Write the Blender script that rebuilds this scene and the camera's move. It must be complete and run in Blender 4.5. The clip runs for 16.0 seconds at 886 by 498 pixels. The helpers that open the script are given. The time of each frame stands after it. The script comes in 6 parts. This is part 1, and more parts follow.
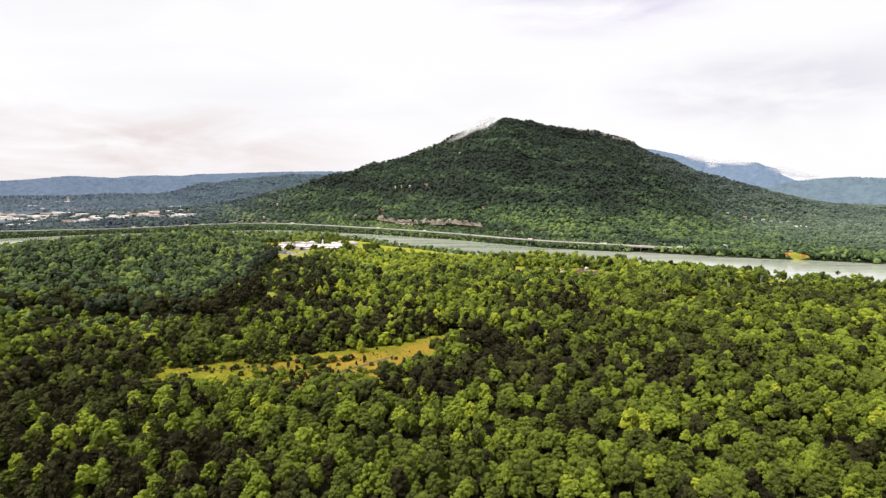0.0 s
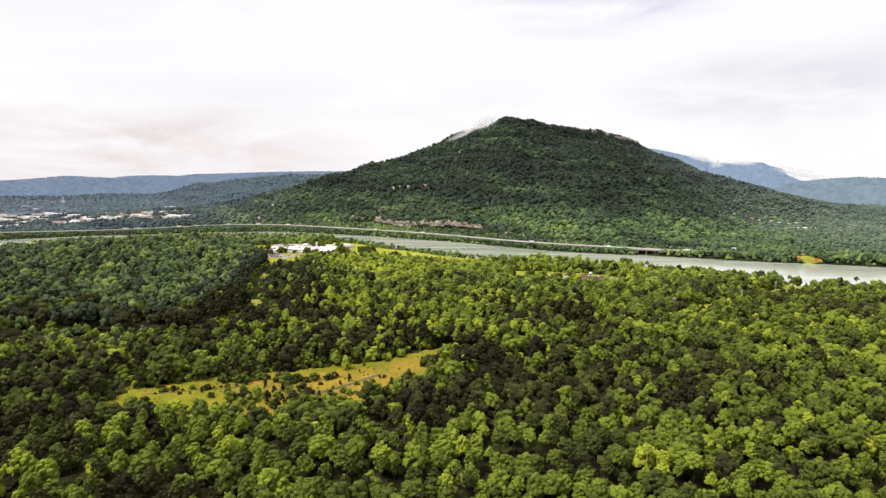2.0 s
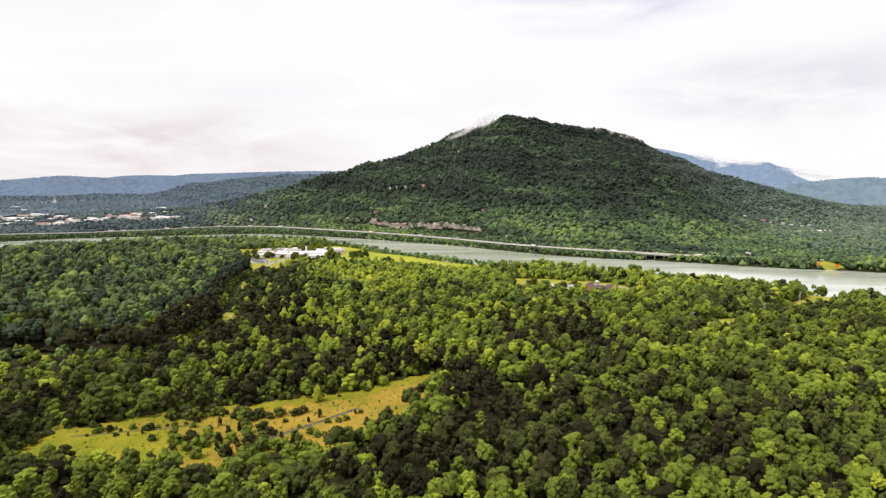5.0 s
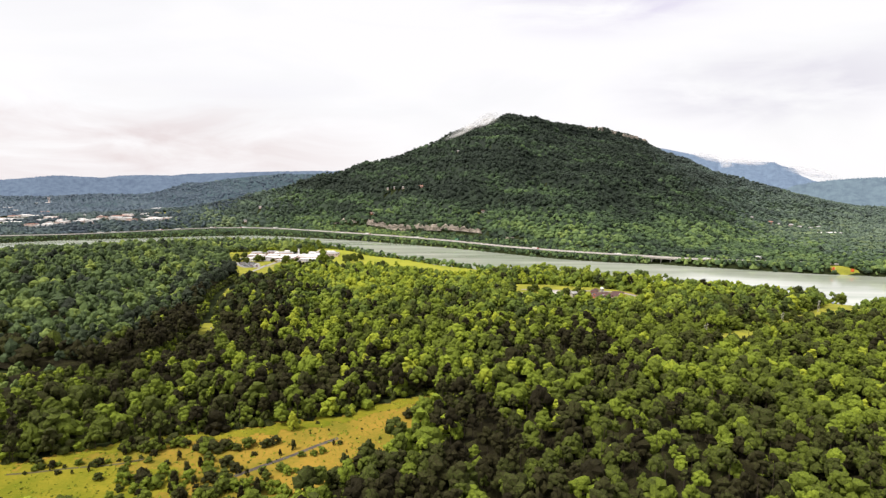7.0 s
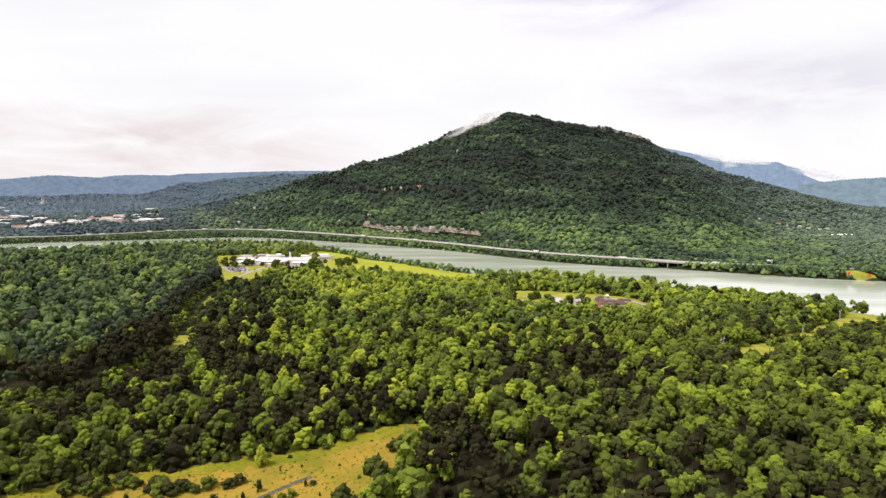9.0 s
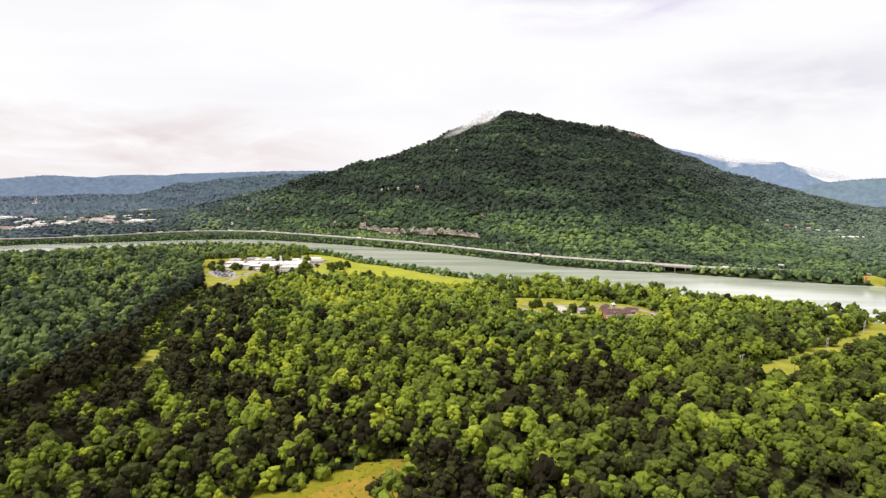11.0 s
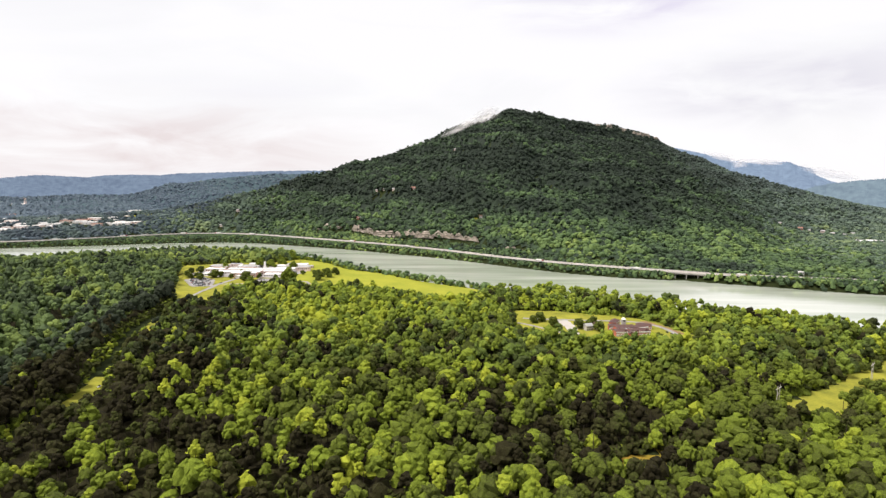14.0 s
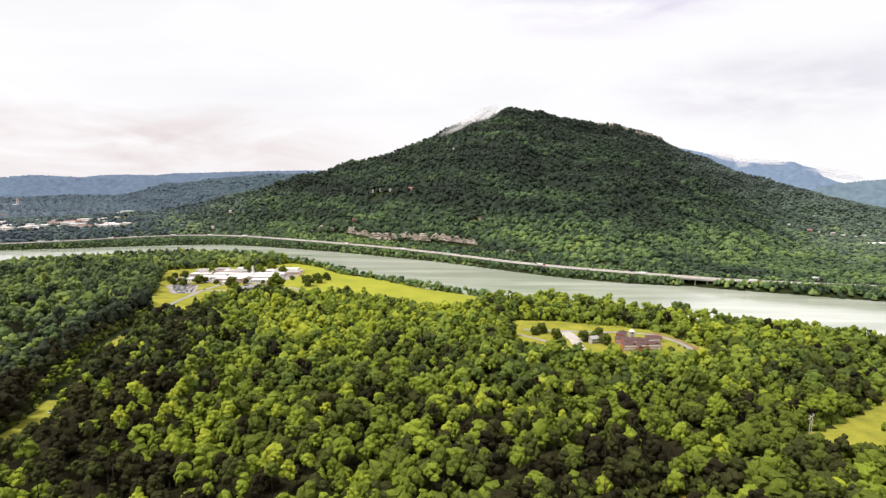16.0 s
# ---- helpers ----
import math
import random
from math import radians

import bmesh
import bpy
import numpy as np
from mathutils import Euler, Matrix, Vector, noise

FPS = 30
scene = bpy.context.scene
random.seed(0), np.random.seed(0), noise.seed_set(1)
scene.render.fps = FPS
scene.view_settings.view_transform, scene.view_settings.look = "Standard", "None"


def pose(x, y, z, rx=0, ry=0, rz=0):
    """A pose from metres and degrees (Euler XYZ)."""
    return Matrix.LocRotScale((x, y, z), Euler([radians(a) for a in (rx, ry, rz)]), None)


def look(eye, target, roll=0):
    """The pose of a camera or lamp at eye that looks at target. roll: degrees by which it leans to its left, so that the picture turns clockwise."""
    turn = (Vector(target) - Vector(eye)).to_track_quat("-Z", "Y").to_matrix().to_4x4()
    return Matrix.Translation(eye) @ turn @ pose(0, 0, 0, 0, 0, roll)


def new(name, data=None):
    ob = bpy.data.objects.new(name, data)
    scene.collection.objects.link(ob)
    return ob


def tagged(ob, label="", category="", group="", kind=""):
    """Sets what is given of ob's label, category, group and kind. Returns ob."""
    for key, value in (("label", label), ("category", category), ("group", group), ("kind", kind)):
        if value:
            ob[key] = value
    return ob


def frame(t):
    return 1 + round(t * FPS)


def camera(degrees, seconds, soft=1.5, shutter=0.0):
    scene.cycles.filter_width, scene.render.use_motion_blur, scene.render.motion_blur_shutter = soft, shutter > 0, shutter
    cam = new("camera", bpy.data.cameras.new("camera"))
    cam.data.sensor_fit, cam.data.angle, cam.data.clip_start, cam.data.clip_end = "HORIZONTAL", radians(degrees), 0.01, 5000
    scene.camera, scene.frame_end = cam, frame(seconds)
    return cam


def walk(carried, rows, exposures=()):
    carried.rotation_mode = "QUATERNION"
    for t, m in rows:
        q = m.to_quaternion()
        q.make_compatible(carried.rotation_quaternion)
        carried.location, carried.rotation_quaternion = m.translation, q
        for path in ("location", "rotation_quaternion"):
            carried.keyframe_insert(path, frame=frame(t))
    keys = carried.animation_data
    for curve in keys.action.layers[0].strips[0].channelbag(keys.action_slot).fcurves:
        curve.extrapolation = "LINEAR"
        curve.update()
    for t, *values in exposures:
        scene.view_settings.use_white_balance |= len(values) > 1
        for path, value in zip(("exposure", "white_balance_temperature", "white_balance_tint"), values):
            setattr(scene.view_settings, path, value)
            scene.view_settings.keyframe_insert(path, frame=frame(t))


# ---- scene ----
cam = camera(76.0, 16.0, soft=1.4)
# seconds, eye in metres (z above the river), yaw, pitch, roll in degrees
ROWS = [
    (0.0, 0.20, 0.99, 198.18, 0.031, -7.642, -0.073),
    (0.5, 2.26, 13.56, 198.35, 0.070, -7.646, -0.077),
    (1.0, 4.30, 26.15, 198.51, 0.108, -7.649, -0.081),
    (1.5, 6.34, 38.74, 198.68, 0.146, -7.653, -0.085),
    (2.0, 8.36, 51.36, 198.85, 0.183, -7.657, -0.089),
    (2.5, 10.38, 63.99, 199.02, 0.220, -7.660, -0.094),
    (3.0, 12.38, 76.63, 199.19, 0.256, -7.664, -0.098),
    (3.5, 14.37, 89.29, 199.36, 0.291, -7.667, -0.102),
    (4.0, 16.34, 101.96, 199.53, 0.325, -7.671, -0.106),
    (4.5, 18.31, 114.65, 199.70, 0.358, -7.675, -0.110),
    (5.0, 20.27, 127.35, 199.87, 0.391, -7.678, -0.114),
    (7.5, 29.87, 191.08, 200.74, 0.545, -7.696, -0.135),
    (8.0, 31.75, 203.87, 200.91, 0.573, -7.700, -0.139),
    (8.5, 33.62, 216.68, 201.09, 0.601, -7.703, -0.143),
    (9.0, 35.49, 229.50, 201.26, 0.629, -7.707, -0.147),
    (9.5, 37.34, 242.33, 201.44, 0.655, -7.711, -0.152),
    (10.0, 39.17, 255.18, 201.61, 0.681, -7.714, -0.156),
    (12.5, 48.19, 319.65, 202.51, 0.799, -7.732, -0.177),
    (13.0, 49.96, 332.59, 202.69, 0.820, -7.736, -0.181),
    (13.5, 51.72, 345.54, 202.87, 0.841, -7.740, -0.185),
    (14.0, 53.46, 358.51, 203.05, 0.861, -7.743, -0.189),
    (14.5, 55.20, 371.49, 203.23, 0.881, -7.747, -0.193),
    (15.0, 56.92, 384.48, 203.41, 0.899, -7.750, -0.197),
    (15.5, 58.63, 397.50, 203.59, 0.917, -7.754, -0.201),
    (16.0, 60.33, 410.52, 203.78, 0.934, -7.758, -0.206),
]
walk(cam, [(t, pose(x, y, z, 90 + pitch, roll, yaw)) for t, x, y, z, yaw, pitch, roll in ROWS], exposures=[(0.0, 0.0), (16.0, 0.0)])

# ---- sky and sun: bright overcast with thin cloud, the soft light coming from high on the left ----
SUN_EL, SUN_AZ = 58.0, -110.0          # elevation; azimuth to the right of the way ahead (+y)
world = bpy.data.worlds.new("sky")
scene.world = world
world.use_nodes = True
wn, wl = world.node_tree.nodes, world.node_tree.links
wn.clear()
w_out, w_mix = wn.new("ShaderNodeOutputWorld"), wn.new("ShaderNodeMixShader")
w_air, w_cloud = wn.new("ShaderNodeBackground"), wn.new("ShaderNodeBackground")
nishita = wn.new("ShaderNodeTexSky")
nishita.sky_type, nishita.sun_disc = "NISHITA", False
nishita.sun_elevation, nishita.sun_rotation = radians(SUN_EL), radians(SUN_AZ)
wl.new(nishita.outputs[0], w_air.inputs[0])
w_air.inputs[1].default_value = 0.1
w_co, w_map, w_noise, w_ramp = (wn.new(k) for k in ("ShaderNodeTexCoord", "ShaderNodeMapping", "ShaderNodeTexNoise", "ShaderNodeValToRGB"))
wl.new(w_co.outputs["Generated"], w_map.inputs[0])
w_map.inputs["Location"].default_value = (3.1, 0.4, 0.7)
w_map.inputs["Scale"].default_value = (1.0, 1.0, 4.2)
w_map.inputs["Rotation"].default_value = (0, 0, radians(-32))
wl.new(w_map.outputs[0], w_noise.inputs["Vector"])
w_noise.inputs["Scale"].default_value, w_noise.inputs["Detail"].default_value, w_noise.inputs["Roughness"].default_value = 2.1, 6.0, 0.5
w_noise.inputs["Distortion"].default_value = 0.5
wl.new(w_noise.outputs[0], w_ramp.inputs[0])
for n, (p, c) in enumerate(((0.28, (0.985, 0.965, 1.0)), (0.40, (1.02, 1.005, 1.02)), (0.50, (1.06, 1.04, 1.06)))):
    e = w_ramp.color_ramp.elements[n] if n < 2 else w_ramp.color_ramp.elements.new(p)
    e.position, e.color = p, (*c, 1)


def cloud_bank(below, toward, inner, outer, stretch, tone, seed):
    """A soft, ragged bank of darker cloud round one direction of the sky."""
    mp, near, nz, band, mul, mix = (wn.new(k) for k in ("ShaderNodeMapping", "ShaderNodeVectorMath", "ShaderNodeTexNoise", "ShaderNodeMapRange", "ShaderNodeMath", "ShaderNodeMix"))
    mp.inputs["Scale"].default_value = (1, 1, stretch)
    wl.new(w_co.outputs["Generated"], mp.inputs[0]), wl.new(mp.outputs[0], near.inputs[0])
    near.operation, near.inputs[1].default_value = "DISTANCE", (toward[0], toward[1], toward[2] * stretch)
    band.inputs[1].default_value, band.inputs[2].default_value, band.inputs[3].default_value, band.inputs[4].default_value = inner, outer, 1.0, 0.0
    band.interpolation_type = "SMOOTHSTEP"
    wl.new(near.outputs["Value"], band.inputs[0])
    shift = wn.new("ShaderNodeMapping")
    shift.inputs["Location"].default_value, shift.inputs["Scale"].default_value = (seed, 0.3 * seed, 0.0), (1, 1, 3.5)
    wl.new(w_co.outputs["Generated"], shift.inputs[0]), wl.new(shift.outputs[0], nz.inputs["Vector"])
    nz.inputs["Scale"].default_value, nz.inputs["Detail"].default_value, nz.inputs["Roughness"].default_value, nz.inputs["Distortion"].default_value = 5.0, 7.0, 0.55, 0.6
    rag = wn.new("ShaderNodeMapRange")
    rag.inputs[1].default_value, rag.inputs[2].default_value = 0.36, 0.62
    wl.new(nz.outputs[0], rag.inputs[0])
    mul.operation = "MULTIPLY"
    wl.new(band.outputs[0], mul.inputs[0]), wl.new(rag.outputs[0], mul.inputs[1])
    mix.data_type = "RGBA"
    wl.new(mul.outputs[0], mix.inputs[0]), wl.new(below, mix.inputs[6])
    mix.inputs[7].default_value = (*tone, 1)
    return mix.outputs[2]


sky_tone = cloud_bank(w_ramp.outputs[0], (-0.50, 0.86, 0.035), 0.08, 0.55, 5.0, (0.87, 0.775, 0.785), 2.0)
sky_tone = cloud_bank(sky_tone, (0.25, 0.92, 0.29), 0.06, 0.30, 3.2, (0.78, 0.72, 0.90), 5.0)
sky_tone = cloud_bank(sky_tone, (0.48, 0.87, 0.125), 0.05, 0.30, 4.0, (0.84, 0.81, 0.88), 9.0)
wl.new(sky_tone, w_cloud.inputs[0])
w_cloud.inputs[1].default_value = 1.0
w_mix.inputs[0].default_value = 0.93
wl.new(w_air.outputs[0], w_mix.inputs[1]), wl.new(w_cloud.outputs[0], w_mix.inputs[2]), wl.new(w_mix.outputs[0], w_out.inputs[0])
sun = new("sun", bpy.data.lights.new("sun", "SUN"))
sun.data.energy, sun.data.angle, sun.data.color = 4.6, radians(10), (1.0, 0.95, 0.86)
sun.matrix_world = look((-900, 600, 3200), Vector((-900, 600, 3200)) - Vector((math.sin(radians(SUN_AZ)) * math.cos(radians(SUN_EL)), math.cos(radians(SUN_AZ)) * math.cos(radians(SUN_EL)), math.sin(radians(SUN_EL)))))


# ---- materials ----
def mat(name, base, rough=0.8, metal=0.0, low=None, scale=0.2, fine=3.0, bump=0.0, spec=0.4):
    """A surface with variation at two scales: base to low over patches, and a finer grain. Object coordinates, in metres."""
    m = bpy.data.materials.new(name)
    m.use_nodes = True
    nt = m.node_tree
    p = nt.nodes["Principled BSDF"]
    p.inputs["Roughness"].default_value, p.inputs["Metallic"].default_value, p.inputs["Specular IOR Level"].default_value = rough, metal, spec
    low = low or tuple(0.7 * c for c in base)
    g = nt.nodes.new("ShaderNodeNewGeometry")
    a, b = nt.nodes.new("ShaderNodeTexNoise"), nt.nodes.new("ShaderNodeTexNoise")
    for n, s in ((a, scale), (b, fine)):
        nt.links.new(g.outputs["Position"], n.inputs["Vector"])
        n.inputs["Scale"].default_value, n.inputs["Detail"].default_value = s, 4.0
    mixed = nt.nodes.new("ShaderNodeMath")
    mixed.operation = "MULTIPLY_ADD"
    nt.links.new(b.outputs[0], mixed.inputs[0])
    mixed.inputs[1].default_value = 0.45
    nt.links.new(a.outputs[0], mixed.inputs[2])
    r = nt.nodes.new("ShaderNodeValToRGB")
    r.color_ramp.elements[0].position, r.color_ramp.elements[0].color = 0.52, (*low, 1)
    r.color_ramp.elements[1].position, r.color_ramp.elements[1].color = 0.88, (*base, 1)
    nt.links.new(mixed.outputs[0], r.inputs[0])
    nt.links.new(r.outputs[0], p.inputs["Base Color"])
    if bump:
        k = nt.nodes.new("ShaderNodeBump")
        k.inputs["Strength"].default_value, k.inputs["Distance"].default_value = 0.6, bump
        nt.links.new(b.outputs[0], k.inputs["Height"])
        nt.links.new(k.outputs[0], p.inputs["Normal"])
    return m


def leaf_mat(name, stops, spec, clump=0.10, gain=1.0):
    """Foliage: the mesh's own 'tint' per tree runs from dark pine to yellow-green broadleaf, painted shade and haze
    included, with a leafy grain over it.
    """
    m = bpy.data.materials.new(name)
    m.use_nodes = True
    nt = m.node_tree
    p = nt.nodes["Principled BSDF"]
    p.inputs["Roughness"].default_value, p.inputs["Specular IOR Level"].default_value = 0.75, spec
    at, info, g, n = (nt.nodes.new(k) for k in ("ShaderNodeAttribute", "ShaderNodeObjectInfo", "ShaderNodeNewGeometry", "ShaderNodeTexNoise"))
    at.attribute_name = "tint"
    nt.links.new(g.outputs["Position"], n.inputs["Vector"])
    n.inputs["Scale"].default_value, n.inputs["Detail"].default_value, n.inputs["Roughness"].default_value = 0.55, 5.0, 0.7
    def add(x, k, y):
        q = nt.nodes.new("ShaderNodeMath")
        q.operation = "MULTIPLY_ADD"
        nt.links.new(x, q.inputs[0])
        q.inputs[1].default_value = k
        if isinstance(y, float):
            q.inputs[2].default_value = y
        else:
            nt.links.new(y, q.inputs[2])
        return q.outputs[0]
    fine = nt.nodes.new("ShaderNodeTexNoise")
    nt.links.new(g.outputs["Position"], fine.inputs["Vector"])
    fine.inputs["Scale"].default_value, fine.inputs["Detail"].default_value = 1.3, 3.0
    relief = nt.nodes.new("ShaderNodeBump")
    relief.inputs["Strength"].default_value, relief.inputs["Distance"].default_value = 1.0, 0.9
    nt.links.new(fine.outputs[0], relief.inputs["Height"]), nt.links.new(relief.outputs[0], p.inputs["Normal"])
    v = add(n.outputs[0], 0.34, at.outputs["Fac"])
    v = add(fine.outputs[0], 0.44, v)
    v = add(info.outputs["Random"], 0.10, v)
    v = add(g.outputs["Random Per Island"], clump, v)
    v = add(v, gain, -gain * (0.44 + clump / 2) - 0.42 * (gain - 1))
    r = nt.nodes.new("ShaderNodeValToRGB")
    for i, (pos, c) in enumerate(stops):
        e = r.color_ramp.elements[i] if i < 2 else r.color_ramp.elements.new(pos)
        e.position, e.color = pos, (*(0.84 * k for k in c), 1)
    nt.links.new(v, r.inputs[0])
    nt.links.new(r.outputs[0], p.inputs["Base Color"])
    return m


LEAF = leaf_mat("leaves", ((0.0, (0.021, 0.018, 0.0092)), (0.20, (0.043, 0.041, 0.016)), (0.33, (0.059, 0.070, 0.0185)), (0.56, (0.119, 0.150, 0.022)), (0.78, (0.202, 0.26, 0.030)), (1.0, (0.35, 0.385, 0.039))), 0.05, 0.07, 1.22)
# Deep green made bluer to stand for haze over the mountain.
LEAF_DEEP = leaf_mat("deep_green_haze_leaves", ((0.0, (0.017, 0.026, 0.018)), (0.20, (0.030, 0.046, 0.027)), (0.33, (0.047, 0.075, 0.040)), (0.56, (0.088, 0.141, 0.056)), (0.78, (0.160, 0.231, 0.073)), (1.0, (0.264, 0.330, 0.088))), 0.20)
LEAF_HILL = leaf_mat("mid_green_leaves", ((0.0, (0.020, 0.024, 0.0083)), (0.20, (0.038, 0.046, 0.0135)), (0.33, (0.057, 0.077, 0.0195)), (0.56, (0.108, 0.153, 0.0277)), (0.78, (0.196, 0.254, 0.0345)), (1.0, (0.318, 0.360, 0.0428))), 0.12, 0.06, 1.15)
# Hill leaves with extra blue painted in for haze.
LEAF_WEST = leaf_mat("dark_green_haze_leaves", ((0.0, (0.019, 0.025, 0.015)), (0.20, (0.036, 0.047, 0.025)), (0.33, (0.054, 0.077, 0.036)), (0.56, (0.100, 0.146, 0.049)), (0.78, (0.180, 0.240, 0.060)), (1.0, (0.290, 0.340, 0.072))), 0.15, 0.06, 1.2)
# Four leaf colours dulled, blued and paled in steps for distant haze.
LEAF_HALF_HAZE = leaf_mat("half_haze_leaves", ((0.0, (0.026, 0.039, 0.030)), (0.33, (0.057, 0.090, 0.062)), (0.6, (0.101, 0.149, 0.084)), (1.0, (0.230, 0.287, 0.115))), 0.4)
LEAF_BLUE_HAZE = leaf_mat("blue_haze_leaves", ((0.0, (0.026, 0.040, 0.056)), (0.33, (0.044, 0.068, 0.084)), (0.6, (0.072, 0.108, 0.110)), (1.0, (0.140, 0.186, 0.140))), 0.4)
LEAF_FAR_HAZE = leaf_mat("hazy_blue_leaves", ((0.0, (0.050, 0.074, 0.105)), (0.33, (0.076, 0.110, 0.150)), (0.6, (0.108, 0.152, 0.182)), (1.0, (0.180, 0.235, 0.210))), 0.4)
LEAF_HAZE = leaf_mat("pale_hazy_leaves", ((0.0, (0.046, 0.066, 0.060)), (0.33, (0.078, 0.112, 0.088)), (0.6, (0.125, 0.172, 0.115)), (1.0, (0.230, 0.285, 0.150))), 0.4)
BARK = mat("bark", (0.075, 0.058, 0.045), 0.9, scale=0.6, spec=0.1)
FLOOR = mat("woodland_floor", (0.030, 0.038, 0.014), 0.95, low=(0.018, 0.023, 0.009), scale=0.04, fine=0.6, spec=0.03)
DRY = mat("dry_grass", (0.30, 0.19, 0.032), 0.95, low=(0.155, 0.142, 0.018), scale=0.035, fine=0.4, bump=0.3, spec=0.04)
MEADOW = mat("mown_grass", (0.31, 0.31, 0.042), 0.95, low=(0.23, 0.25, 0.034), scale=0.02, fine=0.25, bump=0.1, spec=0.04)
LAWN = mat("rough_grass", (0.30, 0.285, 0.042), 0.95, low=(0.17, 0.175, 0.030), scale=0.05, fine=0.5, bump=0.2, spec=0.04)
OLD_PAVING = mat("weathered_paving", (0.12, 0.10, 0.09), 0.95, low=(0.06, 0.052, 0.045), scale=0.2, fine=1.0, spec=0.05)
GREENING = mat("yellow_green_grass", (0.235, 0.20, 0.021), 0.95, low=(0.12, 0.138, 0.011), scale=0.05, fine=0.5, bump=0.3, spec=0.03)
ASPHALT = mat("asphalt", (0.044, 0.040, 0.040), 0.95, low=(0.034, 0.032, 0.034), scale=0.1, fine=1.5, spec=0.04)
PALE_ASPHALT = mat("worn_asphalt", (0.30, 0.28, 0.27), 0.85, low=(0.22, 0.205, 0.20), scale=0.1, fine=1.5)
ROADWAY = mat("highway_concrete", (0.50, 0.45, 0.41), 0.85, low=(0.40, 0.36, 0.33), scale=0.05, fine=1.0)
CONCRETE = mat("concrete", (0.46, 0.42, 0.39), 0.8, low=(0.36, 0.33, 0.30), scale=0.15, fine=2.0)
ROCK = mat("limestone", (0.40, 0.335, 0.285), 0.9, low=(0.11, 0.10, 0.075), scale=0.09, fine=0.5, bump=1.0)
DITCH = mat("ditch_earth", (0.10, 0.085, 0.035), 0.95, low=(0.06, 0.055, 0.022), scale=0.1, fine=1.0)
EARTH = mat("red_earth", (0.27, 0.16, 0.08), 0.95, low=(0.2, 0.13, 0.06), scale=0.1, fine=1.0)
WHITE = mat("white_paint", (0.80, 0.77, 0.75), 0.6, low=(0.68, 0.65, 0.63), scale=0.15)
CREAM = mat("cream_stucco", (0.74, 0.58, 0.52), 0.8, low=(0.62, 0.48, 0.42), scale=0.2)
ROOF_WHITE = mat("white_membrane_roof", (0.82, 0.79, 0.78), 0.6, low=(0.62, 0.58, 0.57), scale=0.07)
ROOF_GREY = mat("grey_gravel_roof", (0.40, 0.38, 0.38), 0.9, low=(0.30, 0.29, 0.29), scale=0.1)
ROOF_BROWN = mat("brown_shingle_roof", (0.115, 0.062, 0.055), 0.85, low=(0.075, 0.042, 0.040), scale=0.3, fine=2.0)
ROOF_RED = mat("red_tile_roof", (0.33, 0.17, 0.13), 0.85, low=(0.24, 0.12, 0.09), scale=0.3)
BRICK = mat("red_brick", (0.50, 0.15, 0.105), 0.85, low=(0.38, 0.11, 0.08), scale=0.3, fine=3.0)
PINK = mat("pink_brick", (0.62, 0.36, 0.29), 0.85, low=(0.50, 0.28, 0.22), scale=0.3)
STONE = mat("pale_stone", (0.50, 0.46, 0.42), 0.85, scale=0.3)
GLASS = mat("window_glass", (0.05, 0.055, 0.06), 0.12, scale=0.3, spec=0.6)
STEEL = mat("galvanised_steel", (0.42, 0.42, 0.42), 0.45, 0.7, scale=0.5)
RUBBER = mat("rubber", (0.02, 0.02, 0.02), 0.8)
ORANGE = mat("orange_board", (0.85, 0.16, 0.03), 0.5, scale=0.3)
GREEN_SIGN = mat("green_sign_sheet", (0.02, 0.33, 0.17), 0.5, scale=0.3)
PAINT = {k: mat("car_paint_" + k, c, 0.3, 0.0, spec=0.5) for k, c in (("white", (0.75, 0.75, 0.75)), ("grey", (0.22, 0.23, 0.25)), ("black", (0.025, 0.025, 0.03)), ("red", (0.35, 0.03, 0.03)), ("blue", (0.04, 0.09, 0.25)))}

WATER = bpy.data.materials.new("river_water")
WATER.use_nodes = True
nt = WATER.node_tree
p = nt.nodes["Principled BSDF"]
p.inputs["Roughness"].default_value = 0.13
p.inputs["Specular IOR Level"].default_value = 1.0
g, mp, n1 = (nt.nodes.new(k) for k in ("ShaderNodeNewGeometry", "ShaderNodeMapping", "ShaderNodeTexNoise"))
mp.inputs["Rotation"].default_value = (0, 0, radians(32))
mp.inputs["Scale"].default_value = (0.10, 0.30, 0.2)
nt.links.new(g.outputs["Position"], mp.inputs[0]), nt.links.new(mp.outputs[0], n1.inputs["Vector"])
mq, n2, wr = (nt.nodes.new(k) for k in ("ShaderNodeMapping", "ShaderNodeTexNoise", "ShaderNodeValToRGB"))
mq.inputs["Rotation"].default_value, mq.inputs["Scale"].default_value = (0, 0, radians(32)), (0.0035, 0.022, 0.01)
nt.links.new(g.outputs["Position"], mq.inputs[0]), nt.links.new(mq.outputs[0], n2.inputs["Vector"])
n2.inputs["Scale"].default_value, n2.inputs["Detail"].default_value = 1.0, 4.0
wr.color_ramp.elements[0].position, wr.color_ramp.elements[0].color = 0.35, (0.29, 0.325, 0.255, 1)
wr.color_ramp.elements[1].position, wr.color_ramp.elements[1].color = 0.65, (0.47, 0.485, 0.43, 1)
nt.links.new(n2.outputs[0], wr.inputs[0]), nt.links.new(wr.outputs[0], p.inputs["Base Color"])
n1.inputs["Scale"].default_value, n1.inputs["Detail"].default_value = 1.0, 5.0
bp = nt.nodes.new("ShaderNodeBump")
bp.inputs["Strength"].default_value, bp.inputs["Distance"].default_value = 0.2, 0.10
nt.links.new(n1.outputs[0], bp.inputs["Height"]), nt.links.new(bp.outputs[0], p.inputs["Normal"])


